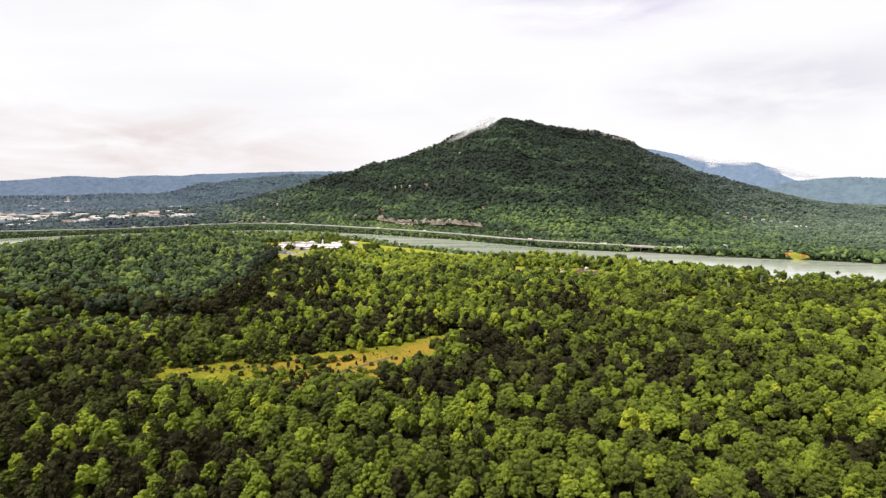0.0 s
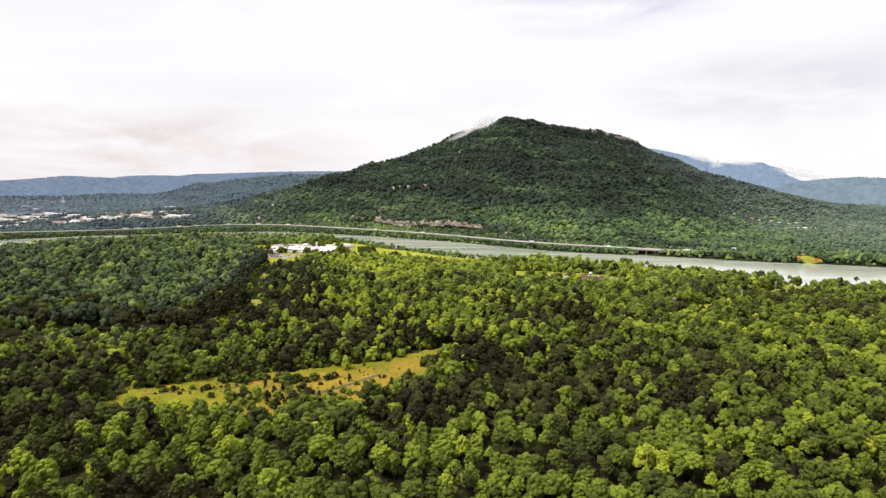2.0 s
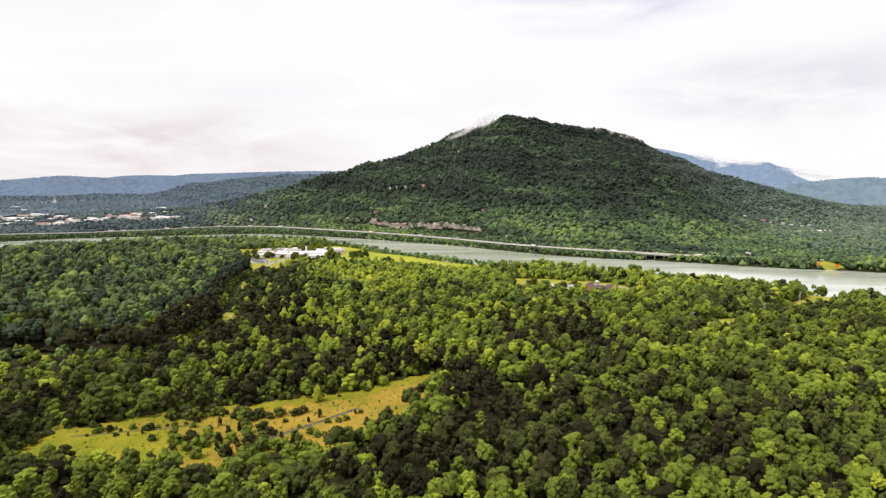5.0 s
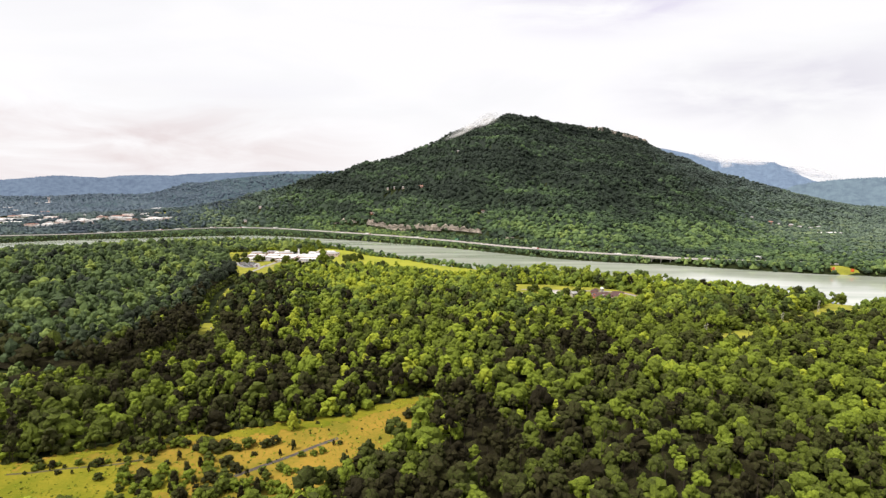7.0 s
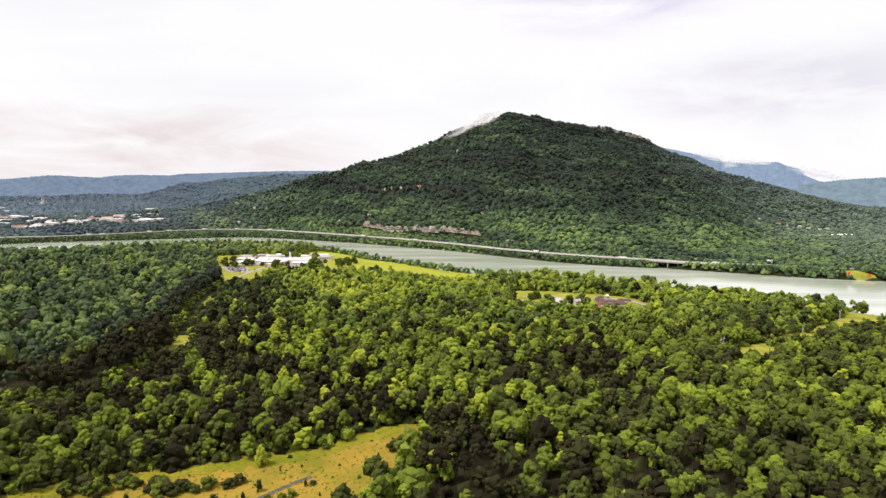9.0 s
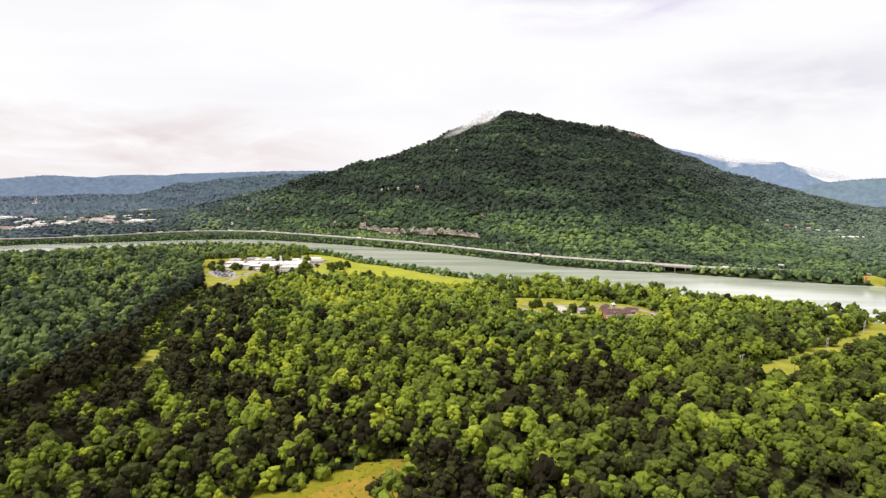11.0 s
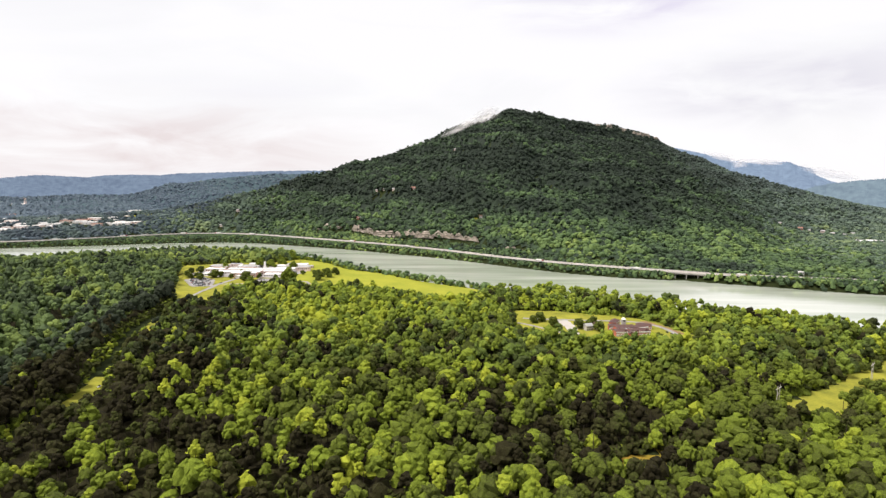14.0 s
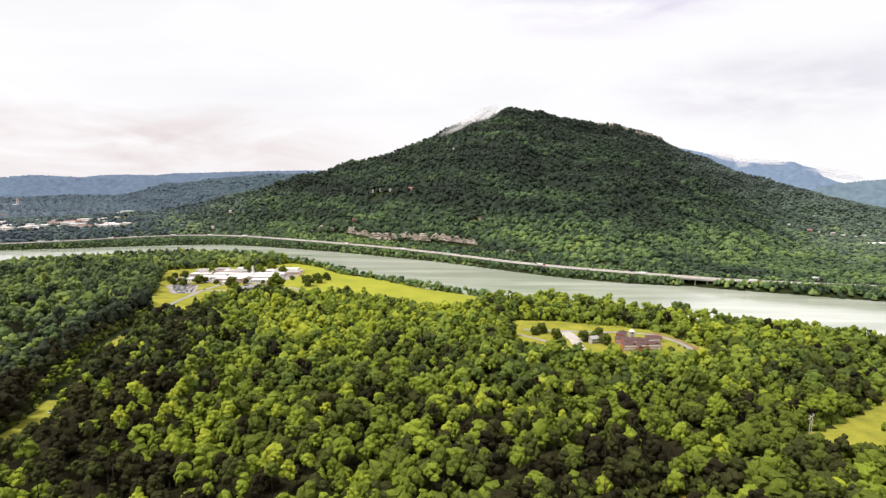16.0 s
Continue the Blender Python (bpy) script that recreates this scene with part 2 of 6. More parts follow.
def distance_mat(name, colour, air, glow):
    """Hills in the far distance: a plain backdrop, kilometres of air put in as a blue glow."""
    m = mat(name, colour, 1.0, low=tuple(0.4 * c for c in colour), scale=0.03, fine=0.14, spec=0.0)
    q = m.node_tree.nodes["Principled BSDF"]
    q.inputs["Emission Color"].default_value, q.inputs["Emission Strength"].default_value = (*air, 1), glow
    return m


# Hill colours carry haze: bluish base plus emission standing for airlight.
FAR_HILL = distance_mat("far_hill_haze", (0.07, 0.092, 0.11), (0.185, 0.245, 0.385), 0.62)
RIDGE_HILL = distance_mat("far_ridge_haze", (0.07, 0.092, 0.115), (0.24, 0.315, 0.46), 0.80)
MID_HILL = distance_mat("mid_hill_haze", (0.055, 0.078, 0.070), (0.10, 0.145, 0.225), 0.42)
LOW_HILL = distance_mat("valley_hill_haze", (0.075, 0.10, 0.10), (0.21, 0.28, 0.39), 0.70)

# ---- the plan: river banks, highway, mountain and fields, in metres ----
# plan begin
NEAR_X = [-3000, -1500, -1100, -864, -700, -600, -466, -400, -281, -220, -158, -98, -40, 12, 60, 106, 146, 230, 303, 355, 418, 474, 521, 559, 614, 700, 900, 1500, 3000]
NEAR_Y = [100, 1000, 1400, 1560, 1690, 1740, 1735, 1690, 1640, 1590, 1512, 1478, 1430, 1390, 1358, 1330, 1285, 1262, 1228, 1165, 1138, 1112, 1085, 1065, 1027, 960, 800, 450, 0]
FAR_X = [-3000, -1800, -1330, -1100, -900, -780, -600, -480, -390, -226, -73, 60, 175, 279, 374, 504, 633, 751, 850, 970, 1400, 3000]
FAR_Y = [500, 1300, 1690, 1825, 1880, 1928, 1965, 1941, 1899, 1831, 1742, 1663, 1570, 1494, 1447, 1410, 1358, 1306, 1285, 1234, 1080, 700]
HWY_X = [-3000, -1800, -1407, -1098, -1004, -892, -844, -777, -701, -612, -518, -420, -240, -80, 60, 180, 288, 387, 478, 562, 651, 797, 993, 1400, 3000]
HWY_Y = [1150, 1640, 1780, 1862, 1912, 1990, 2026, 2062, 2080, 2075, 2050, 2000, 1906, 1813, 1712, 1610, 1541, 1493, 1449, 1412, 1391, 1362, 1290, 1140, 800]
SPINE_X = [-1500, -1000, -860, -723, -527, -431, -236, -138, -40, 58, 157, 237, 282, 379, 516, 678, 856, 990, 1041, 1113, 1232, 1349, 1462, 1569, 1700, 1900, 2400]
SPINE_Y = [2330, 2350, 2364, 2370, 2378, 2387, 2410, 2420, 2428, 2436, 2444, 2463, 2512, 2618, 2769, 2966, 3150, 3150, 3137, 3115, 3080, 3045, 3011, 2972, 2920, 2840, 2640]
SPINE_Z = [28, 55, 80, 108, 166, 190, 241, 267, 297, 346, 378, 422, 429, 419, 411, 415, 415, 376, 344, 300, 256, 204, 163, 132, 92, 42, 28]


def soft(u):
    u = np.clip(u, 0, 1)
    return u * u * (3 - 2 * u)


def lumps(x, y, s, seed=0):
    """A smooth, uneven field of about +-1 over lengths of s metres."""
    a = seed * 1.7
    return (np.sin(x / s + 1.3 * a + 1.7 * np.sin(y / s * 0.83 + a)) + np.sin(y / s * 1.13 - 2.1 * a + 1.3 * np.sin(x / s * 0.71 - a)) + np.sin((x + y) / s * 1.71 + a)) / 2.4


def curve_at(x, xs, ys):
    """A polyline, rounded over some 60 metres."""
    return sum(np.interp(x + o, xs, ys) for o in (-30, -15, 0, 15, 30)) / 5


def ground(x, y):
    x, y = np.asarray(x, float), np.asarray(y, float)
    yn, yf, yh = curve_at(x, NEAR_X, NEAR_Y), curve_at(x, FAR_X, FAR_Y), curve_at(x, HWY_X, HWY_Y)
    near = 7 + 9 * soft((yn - y - 30) / 420) + 11 * np.exp(-(((x + 545) / 105) ** 2 + ((y - 1370) / 150) ** 2)) + 11 * np.exp(-(((x + 950) / 120) ** 2 + ((y - 1450) / 110) ** 2)) + 40 * np.exp(-(((x + 640) / 250) ** 2 + ((y - 1020) / 330) ** 2))
    near -= 4 * np.exp(-(((x + 130) / 170) ** 2 + ((y - 540) / 90) ** 2))
    near += 1.2 * lumps(x, y, 45, 1) + 1.5 * lumps(x, y, 120, 2)
    hosp = np.exp(-(((x + 330) / 150) ** 4 + ((y - 1400) / 160) ** 4))
    near = near * (1 - hosp) + 13 * hosp
    brick = np.exp(-(((x - 235) / 110) ** 4 + ((y - 1060) / 90) ** 4))
    near = near * (1 - brick) + 9 * brick
    z_near = -4 + (near + 4) * soft((yn - y) / 22)
    far = 9 + 4 * soft((y - yf - 12) / 30)
    creek = np.exp(-((x - 496) / 26) ** 2) * soft((yh + 60 - y) / 30)
    far = far * (1 - creek) + 1.0 * creek
    z_far = -4 + (far + 4) * soft((y - yf) / 18)
    foot = yh + 26 + np.interp(x, [450, 700, 900, 1150, 1600, 2400], [0, 190, 470, 790, 1100, 1200])
    zs, ys = curve_at(x, SPINE_X, SPINE_Z), curve_at(x, SPINE_X, SPINE_Y)
    s = (y - foot) / np.maximum(ys - foot, 60)
    rise = np.where(s < 1, np.clip(s, 0, 1) ** 0.96, np.clip(1.0 - 0.75 * (s - 1), 0, 1))
    hill = (zs - 13) * rise
    hill += np.clip(s * 4, 0, 1) * soft((zs - 40) / 120) * (15 * lumps(x * 1.6, y, 95, 3) + 5 * lumps(x, y, 37, 4)) * soft((1.15 - s) / 0.3)
    steep = np.clip(s * 4, 0, 1) * soft((zs - 60) / 120) * soft((1.0 - s) / 0.25)
    hill += steep * (9 * lumps(x * 1.3 + 0.5 * y, y * 0.7, 34, 14) + 5.5 * np.sin(hill / 7.5 + 1.4 * lumps(x, y, 110, 15)) + 2.2 * np.sin(hill / 3.1 + 1.9 * lumps(x, y, 70, 16)))
    hill -= 24 * soft((0.955 - s) / 0.03) * soft((s - 0.55) / 0.35) * soft((x - 330) / 150) * soft((1080 - x) / 60)
    cliff = soft((x + 360) / 60) * soft((190 - x) / 90)
    hill += cliff * (17 * soft((y - yh - 60) / 7) - 3 * soft((y - yh - 26) / 30) * soft((yh + 64 - y) / 8)) * soft((1.4 - s) / 1.0)
    plain = 12 * soft((y - foot) / 500) + 3 * lumps(x, y, 160, 5) * soft((y - foot) / 300)
    z_far = np.where(y > foot - 6, 13 + np.maximum(hill, plain), z_far)
    z_far = z_far + 0 * x
    mid = (yn + yf) / 2
    return np.where(y < mid, z_near, z_far)


DRY_FIELD = [(-262, 468), (-266, 518), (-245, 522), (-230, 532), (-212, 541), (-197, 553), (-178, 563), (-158, 570), (-115, 581), (-88, 588), (-52, 600), (-25, 620), (2, 635), (22, 630), (19, 606), (6, 570), (-8, 540), (-36, 508), (-60, 484), (-75, 466), (-109, 456), (-165, 458), (-195, 458), (-224, 462)]
RIVER_FIELD = [(-285, 1612), (-222, 1567), (-160, 1488), (-98, 1455), (-40, 1407), (12, 1368), (60, 1337), (112, 1306), (108, 1222), (53, 1158), (-19, 1196), (-60, 1235), (-112, 1262), (-165, 1224), (-215, 1250), (-250, 1330), (-250, 1480)]
HOSPITAL = [(-474, 1450), (-462, 1478), (-430, 1510), (-330, 1540), (-285, 1612), (-250, 1480), (-250, 1330), (-215, 1250), (-240, 1215), (-280, 1190), (-284, 1110), (-316, 1108), (-366, 1180), (-392, 1250), (-440, 1350)]
BRICK_SITE = [(140, 1145), (212, 1145), (240, 1124), (276, 1122), (322, 1092), (350, 1030), (332, 975), (235, 960), (165, 972), (132, 1030)]
RIGHT_FIELD = [(286, 785), (309, 799), (341, 815), (367, 835), (404, 858), (436, 890), (470, 912), (520, 940), (560, 978), (596, 1016), (640, 1000), (655, 980), (585, 926), (480, 866), (440, 838), (404, 814), (372, 788), (340, 770), (304, 756)]
SMALL_FIELD = [(158, 700), (176, 694), (192, 704), (202, 726), (182, 718), (168, 714)]
HILL_LAWN = [(100, 1800), (128, 1806), (140, 1832), (112, 1830)]
TOWN_FIELD = [(-1080, 2240), (-960, 2260), (-940, 2330), (-1060, 2310)]
LANE = [(-262, 430), (-268, 483), (-272, 530), (-267, 600), (-262, 680), (-248, 750), (-250, 800), (-262, 840), (-290, 930), (-307, 1000), (-312, 1060), (-326, 1150)]
WEST_GAP = [(-388, 650), (-384, 662), (-358, 664), (-352, 654), (-372, 648)]
LANE_GAPS = [[(-260, 742), (-258, 790), (-266, 842), (-252, 845), (-240, 805), (-238, 770), (-242, 740)], [(-300, 985), (-310, 1035), (-300, 1037), (-286, 985), (-274, 945), (-286, 942)]]
CLEARINGS = LANE_GAPS + [WEST_GAP, DRY_FIELD, RIVER_FIELD, HOSPITAL, BRICK_SITE, RIGHT_FIELD, SMALL_FIELD, HILL_LAWN, TOWN_FIELD]


def inside(x, y, poly):
    x, y = np.asarray(x, float), np.asarray(y, float)
    hit = np.zeros(np.broadcast(x, y).shape, bool)
    for (ax, ay), (bx, by) in zip(poly, poly[1:] + poly[:1]):
        cross = (ay > y) != (by > y)
        hit ^= cross & (x < (bx - ax) * (y - ay) / (by - ay + 1e-9) + ax)
    return hit


def off_line(x, y, line):
    """Distance to a polyline."""
    best = np.full(np.shape(x), 1e9)
    for (ax, ay), (bx, by) in zip(line, line[1:]):
        u = np.clip(((x - ax) * (bx - ax) + (y - ay) * (by - ay)) / ((bx - ax) ** 2 + (by - ay) ** 2), 0, 1)
        best = np.minimum(best, np.hypot(x - ax - u * (bx - ax), y - ay - u * (by - ay)))
    return best
# buildings and the like that stand in gaps in the woods: x, y, half width, gap towards the river
TOWN_WEST = [(-1564, 2090, 21), (-1589, 2088, 10), (-1600, 2220, 24), (-1563, 2230, 16), (-1514, 2186, 18), (-1550, 2157, 10), (-1538, 2330, 27), (-1591, 2341, 17), (-1450, 1913, 19),
             (-1480, 2110, 13), (-1445, 2109, 17), (-1650, 2140, 16), (-1681, 2152, 15), (-1700, 2260, 21), (-1679, 2256, 15), (-1440, 2260, 22), (-1640, 2340, 18), (-1627, 2382, 16),
             (-1800, 2300, 21), (-1766, 2303, 11), (-1750, 2180, 17), (-1719, 2165, 10), (-1460, 2040, 12), (-1463, 2025, 19)]
TOWN_MIDDLE = [(-1399, 2176, 26), (-1417, 2233, 9), (-1272, 2018, 18), (-1299, 2044, 17), (-1278, 2090, 16), (-1287, 2085, 11), (-1345, 2030, 17), (-1295, 2003, 13), (-1422, 1950, 14),
               (-1232, 2100, 14), (-1226, 2121, 13), (-1334, 2825, 24), (-1329, 2820, 10), (-1257, 2779, 22), (-1208, 2809, 13), (-1258, 2980, 16), (-1313, 2977, 18), (-1320, 2150, 14),
               (-1318, 2130, 12), (-1213, 2200, 18), (-1258, 2165, 16), (-1415, 2255, 17)]
TOWN_EAST = [(-1184, 2093, 13), (-1195, 2140, 16), (-1149, 2180, 24), (-1167, 2220, 20), (-1138, 2240, 21), (-1084, 2247, 10), (-1060, 2120, 18), (-1007, 2157, 14), (-1010, 2135, 14),
             (-980, 2144, 17), (-950, 2150, 13), (-974, 2132, 12), (-1095, 2150, 16), (-1111, 2143, 9)]
TOWN_FAR = [(-2402, 3326, 40), (-2440, 3300, 24), (-2360, 3345, 20), (-2204, 3281, 26), (-2180, 3300, 14), (-2560, 3900, 46), (-1300, 2735, 30), (-1250, 2742, 22), (-1340, 2728, 18), (-1300, 3020, 20), (-1900, 2700, 18), (-1700, 2600, 14), (-2100, 2900, 16)]
town_rng = np.random.default_rng(71)
TOWN_SMALL = [(float(town_rng.uniform(-1760, -1020)), float(town_rng.uniform(2040, 2330)), float(town_rng.uniform(5, 9))) for _ in range(46)]
TOWN = TOWN_WEST + TOWN_MIDDLE + TOWN_EAST + TOWN_FAR + TOWN_SMALL
HOMES = [(-176, 2102, 5, 0), (-152, 2092, 6, 0), (-122, 2076, 7, 0), (-106, 2072, 5, 0), (-62, 2082, 12, 1), (-218, 2000, 6, 1), (-208, 1996, 6, 0), (130, 1836, 8, 2), (790, 3080, 16, 3), (850, 3118, 16, 3), (64, 2246, 6, 0), (236, 2134, 7, 0),
         (1036, 2066, 8, 0), (1058, 2130, 6, 0), (1104, 2080, 18, 1), (1134, 2088, 14, 0), (1180, 2090, 14, 0), (1205, 2080, 13, 0), (1240, 2085, 16, 3), (1280, 2100, 12, 0), (1212, 1946, 76, 3), (714, 1425, 9, 3), (-640, 2190, 8, 0), (-676, 2140, 9, 0)]
GAPS = [(x, y - (20 if h > 9.5 else 10), h + (9 if h > 9.5 else 4), 42 if h > 9.5 else 24) for x, y, h in TOWN] + [(x, y - (24 if k == 3 else 8), 0.7 * h + 3, 38 if k == 3 else 17) for x, y, h, k in HOMES] + [(820, 1312, 22, 24), (800, 1500, 14, 30), (500, 1415, 28, 30)]
# plan end


# ---- mesh helpers ----
def fast_mesh(name, verts, tris, materials, tint=None, smooth=False):
    """A mesh of triangles from arrays."""
    me = bpy.data.meshes.new(name)
    verts, tris = np.asarray(verts, np.float32), np.asarray(tris, np.int32)
    me.vertices.add(len(verts)), me.loops.add(3 * len(tris)), me.polygons.add(len(tris))
    me.vertices.foreach_set("co", verts.ravel())
    me.loops.foreach_set("vertex_index", tris.ravel())
    me.polygons.foreach_set("loop_start", np.arange(0, 3 * len(tris), 3, dtype=np.int32))
    me.polygons.foreach_set("use_smooth", np.full(len(tris), smooth))
    for m in materials:
        me.materials.append(m)
    if tint is not None:
        me.attributes.new("tint", "FLOAT", "POINT").data.foreach_set("value", np.asarray(tint, np.float32))
    me.update(calc_edges=True)
    return me


def under(ob, parent):
    if parent is not None:
        ob.parent = parent
    return ob


def part(name, bm, material, parent, label=""):
    """Links a bmesh as one mesh object under a thing or a part."""
    me = bpy.data.meshes.new(name)
    bm.to_mesh(me)
    bm.free()
    me.materials.append(material)
    return tagged(under(new(name, me), parent), label)


def shared(name, me, parent, x, y, z, rz=0.0):
    ob = under(new(name, me), parent)
    ob.matrix_basis = pose(x, y, z, 0, 0, rz)
    return ob


def box(bm, x0, x1, y0, y1, z0, z1, bevel=0.0):
    made = bmesh.ops.create_cube(bm, size=1.0)["verts"]
    for v in made:
        v.co = Vector(((x0 + x1) / 2 + v.co.x * (x1 - x0), (y0 + y1) / 2 + v.co.y * (y1 - y0), (z0 + z1) / 2 + v.co.z * (z1 - z0)))
    if bevel:
        bmesh.ops.bevel(bm, geom=list({e for v in made for e in v.link_edges}), offset=bevel, segments=1, affect="EDGES")
    return bm


def boxed(*dims, bevel=0.0):
    return box(bmesh.new(), *dims, bevel=bevel)


def tube(bm, x, y, z0, z1, r0, r1, n=8):
    made = bmesh.ops.create_cone(bm, cap_ends=True, segments=n, radius1=r0, radius2=r1, depth=z1 - z0)["verts"]
    bmesh.ops.translate(bm, verts=made, vec=(x, y, (z0 + z1) / 2))
    return bm


def at(x, y, dz=0.0):
    return float(ground(x, y)) + dz


def grid_mesh(name, xs, ys, z, material, keep=None, smooth=True):
    gx, gy = np.meshgrid(xs, ys)
    gz = z(gx, gy)
    nx, ny = len(xs), len(ys)
    i = (np.arange(ny - 1)[:, None] * nx + np.arange(nx - 1)[None]).ravel()
    if keep is not None:
        cx, cy = (gx[1:, 1:] + gx[:-1, :-1]) / 2, (gy[1:, 1:] + gy[:-1, :-1]) / 2
        i = i[keep(cx, cy).ravel()]
    tris = np.concatenate([np.stack([i, i + 1, i + nx + 1], 1), np.stack([i, i + nx + 1, i + nx], 1)])
    used, inv = np.unique(tris, return_inverse=True)
    verts = np.stack([gx, gy, gz], -1).reshape(-1, 3)[used]
    return fast_mesh(name, verts, inv.reshape(-1, 3), [material], smooth=smooth)


def growing(start, step, end, k):
    out = [start]
    while abs(out[-1]) < abs(end):
        step *= k
        out.append(out[-1] + step)
    return out


# ---- ground, river, far hills ----
right_x = growing(1300, 14, 4600, 1.09)
gxs = np.array([-v for v in right_x[::-1]] + list(np.arange(-1288, 1299, 15.0)) + right_x)
gys = np.array(list(np.arange(-700, 200, 60.0)) + list(np.arange(200, 1000, 16.0)) + list(np.arange(1000, 2100, 11.0)) + list(np.arange(2100, 3200, 20.0)) + list(np.arange(3200, 4700, 60.0)))
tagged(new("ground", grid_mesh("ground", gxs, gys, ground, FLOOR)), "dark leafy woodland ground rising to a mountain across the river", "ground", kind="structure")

wx = np.array(list(np.arange(-2900, 2901, 20.0)))
w_near, w_far = curve_at(wx, NEAR_X, NEAR_Y) - 20, curve_at(wx, FAR_X, FAR_Y) + 20
wv = np.concatenate([np.stack([wx, w_near + (w_far - w_near) * k / 8, 0 * wx], 1) for k in range(9)])
i = (np.arange(8)[:, None] * len(wx) + np.arange(len(wx) - 1)[None]).ravel()
wt = np.concatenate([np.stack([i, i + 1, i + len(wx) + 1], 1), np.stack([i, i + len(wx) + 1, i + len(wx)], 1)])
tagged(new("water", fast_mesh("water", wv, wt, [WATER], smooth=True)), "broad calm grey-green river reflecting the white sky", "river", kind="structure")


def far_ridge(name, pts, depth, material, label, rough):
    """A wooded ridge: crest from its plan points (x, y, z), falling to the plain in front and behind."""
    px, py, pz = (np.array(c, float) for c in zip(*pts))
    u = np.linspace(0, len(pts) - 1, 40 * (len(pts) - 1) + 1)
    k = np.arange(len(pts))
    cx, cy, cz = np.interp(u, k, px), np.interp(u, k, py), np.interp(u, k, pz)
    cz = np.convolve(np.pad(cz, 5, mode="edge"), np.ones(11) / 11, "valid")
    rng = np.random.default_rng(len(name) + len(pts))
    d = np.stack([cx - 30, cy - 200], 1)
    d /= np.hypot(*d.T)[:, None]
    rows_ = []
    for n, f in enumerate((1.0, 0.85, 0.7, 0.57, 0.45, 0.34, 0.24, 0.15, 0.07, 0.0, -0.3)):
        fall = 1 - abs(f) ** 0.8
        off = -f * depth
        wob = rng.normal(0, rough, len(u))
        spur = 1 + 0.18 * np.sin(u * 2.3 + 0.9 * n) * math.sin(3.14 * min(1, abs(f)))
        rows_.append(np.stack([cx + d[:, 0] * off, cy + d[:, 1] * off, 5 + (cz - 5) * fall * spur + wob * fall], 1))
    m = len(u)
    i = (np.arange(len(rows_) - 1)[:, None] * m + np.arange(m - 1)[None]).ravel()
    tris = np.concatenate([np.stack([i, i + 1, i + m + 1], 1), np.stack([i, i + m + 1, i + m], 1)])
    return tagged(new(name, fast_mesh(name, np.concatenate(rows_), tris, [material], smooth=True)), label, "hills", kind="structure")


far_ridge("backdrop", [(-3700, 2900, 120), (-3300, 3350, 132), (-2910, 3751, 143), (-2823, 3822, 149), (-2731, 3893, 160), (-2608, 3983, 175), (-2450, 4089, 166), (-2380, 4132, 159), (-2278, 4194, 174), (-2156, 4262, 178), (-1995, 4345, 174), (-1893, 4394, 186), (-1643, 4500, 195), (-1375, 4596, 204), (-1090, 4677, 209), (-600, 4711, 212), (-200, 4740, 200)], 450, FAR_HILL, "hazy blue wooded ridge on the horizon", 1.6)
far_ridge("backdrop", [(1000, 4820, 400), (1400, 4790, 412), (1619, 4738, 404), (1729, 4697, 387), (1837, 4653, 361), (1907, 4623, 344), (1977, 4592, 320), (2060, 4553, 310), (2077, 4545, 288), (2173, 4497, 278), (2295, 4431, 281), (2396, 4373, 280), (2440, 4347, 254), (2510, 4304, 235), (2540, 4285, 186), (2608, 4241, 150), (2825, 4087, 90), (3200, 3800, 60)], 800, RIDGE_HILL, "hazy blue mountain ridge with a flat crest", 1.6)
FOOTHILL = far_ridge("backdrop", [(-1900, 2900, 30), (-1652, 3053, 60), (-1565, 3104, 76), (-1496, 3141, 94), (-1425, 3177, 120), (-1350, 3212, 146), (-1301, 3235, 139), (-1197, 3279, 160), (-1061, 3330, 176), (-891, 3385, 191), (-600, 3440, 185)], 420, MID_HILL, "wooded foothill beyond the town, its haze a blue glow", 1.2)
far_ridge("backdrop", [(1900, 3850, 40), (2088, 3742, 90), (2155, 3700, 126), (2221, 3657, 144), (2305, 3600, 160), (2384, 3542, 170), (2460, 3485, 178), (2599, 3371, 174), (2900, 3100, 160)], 420, LOW_HILL, "wooded hill beyond the valley, its haze a pale blue glow", 2.0)
RISE = far_ridge("backdrop", [(-3500, 2300, 50), (-3250, 2660, 58), (-3080, 2860, 47), (-2900, 3040, 62), (-2740, 3190, 50), (-2540, 3350, 60), (-2360, 3480, 54), (-2120, 3630, 66), (-1900, 3750, 58), (-1700, 3840, 70), (-1400, 3950, 80)], 260, MID_HILL, "low wooded rise beyond the town, its haze a blue glow", 1.5)


# ---- grass, roads and paved places, lying on the ground ----
def patch(name, poly, material, label, category, lift=0.15, step=4.0, ragged=3.0):
    px, py = zip(*poly)
    xs, ys = np.arange(min(px) - 8, max(px) + 9, step), np.arange(min(py) - 8, max(py) + 9, step)
    keep = lambda x, y: inside(x + ragged * lumps(x, y, 7, 6), y + ragged * lumps(x, y, 6, 7), poly)  # noqa: E731
    return tagged(new(name, grid_mesh(name, xs, ys, lambda x, y: ground(x, y) + lift, material, keep)), label, category, kind="structure")


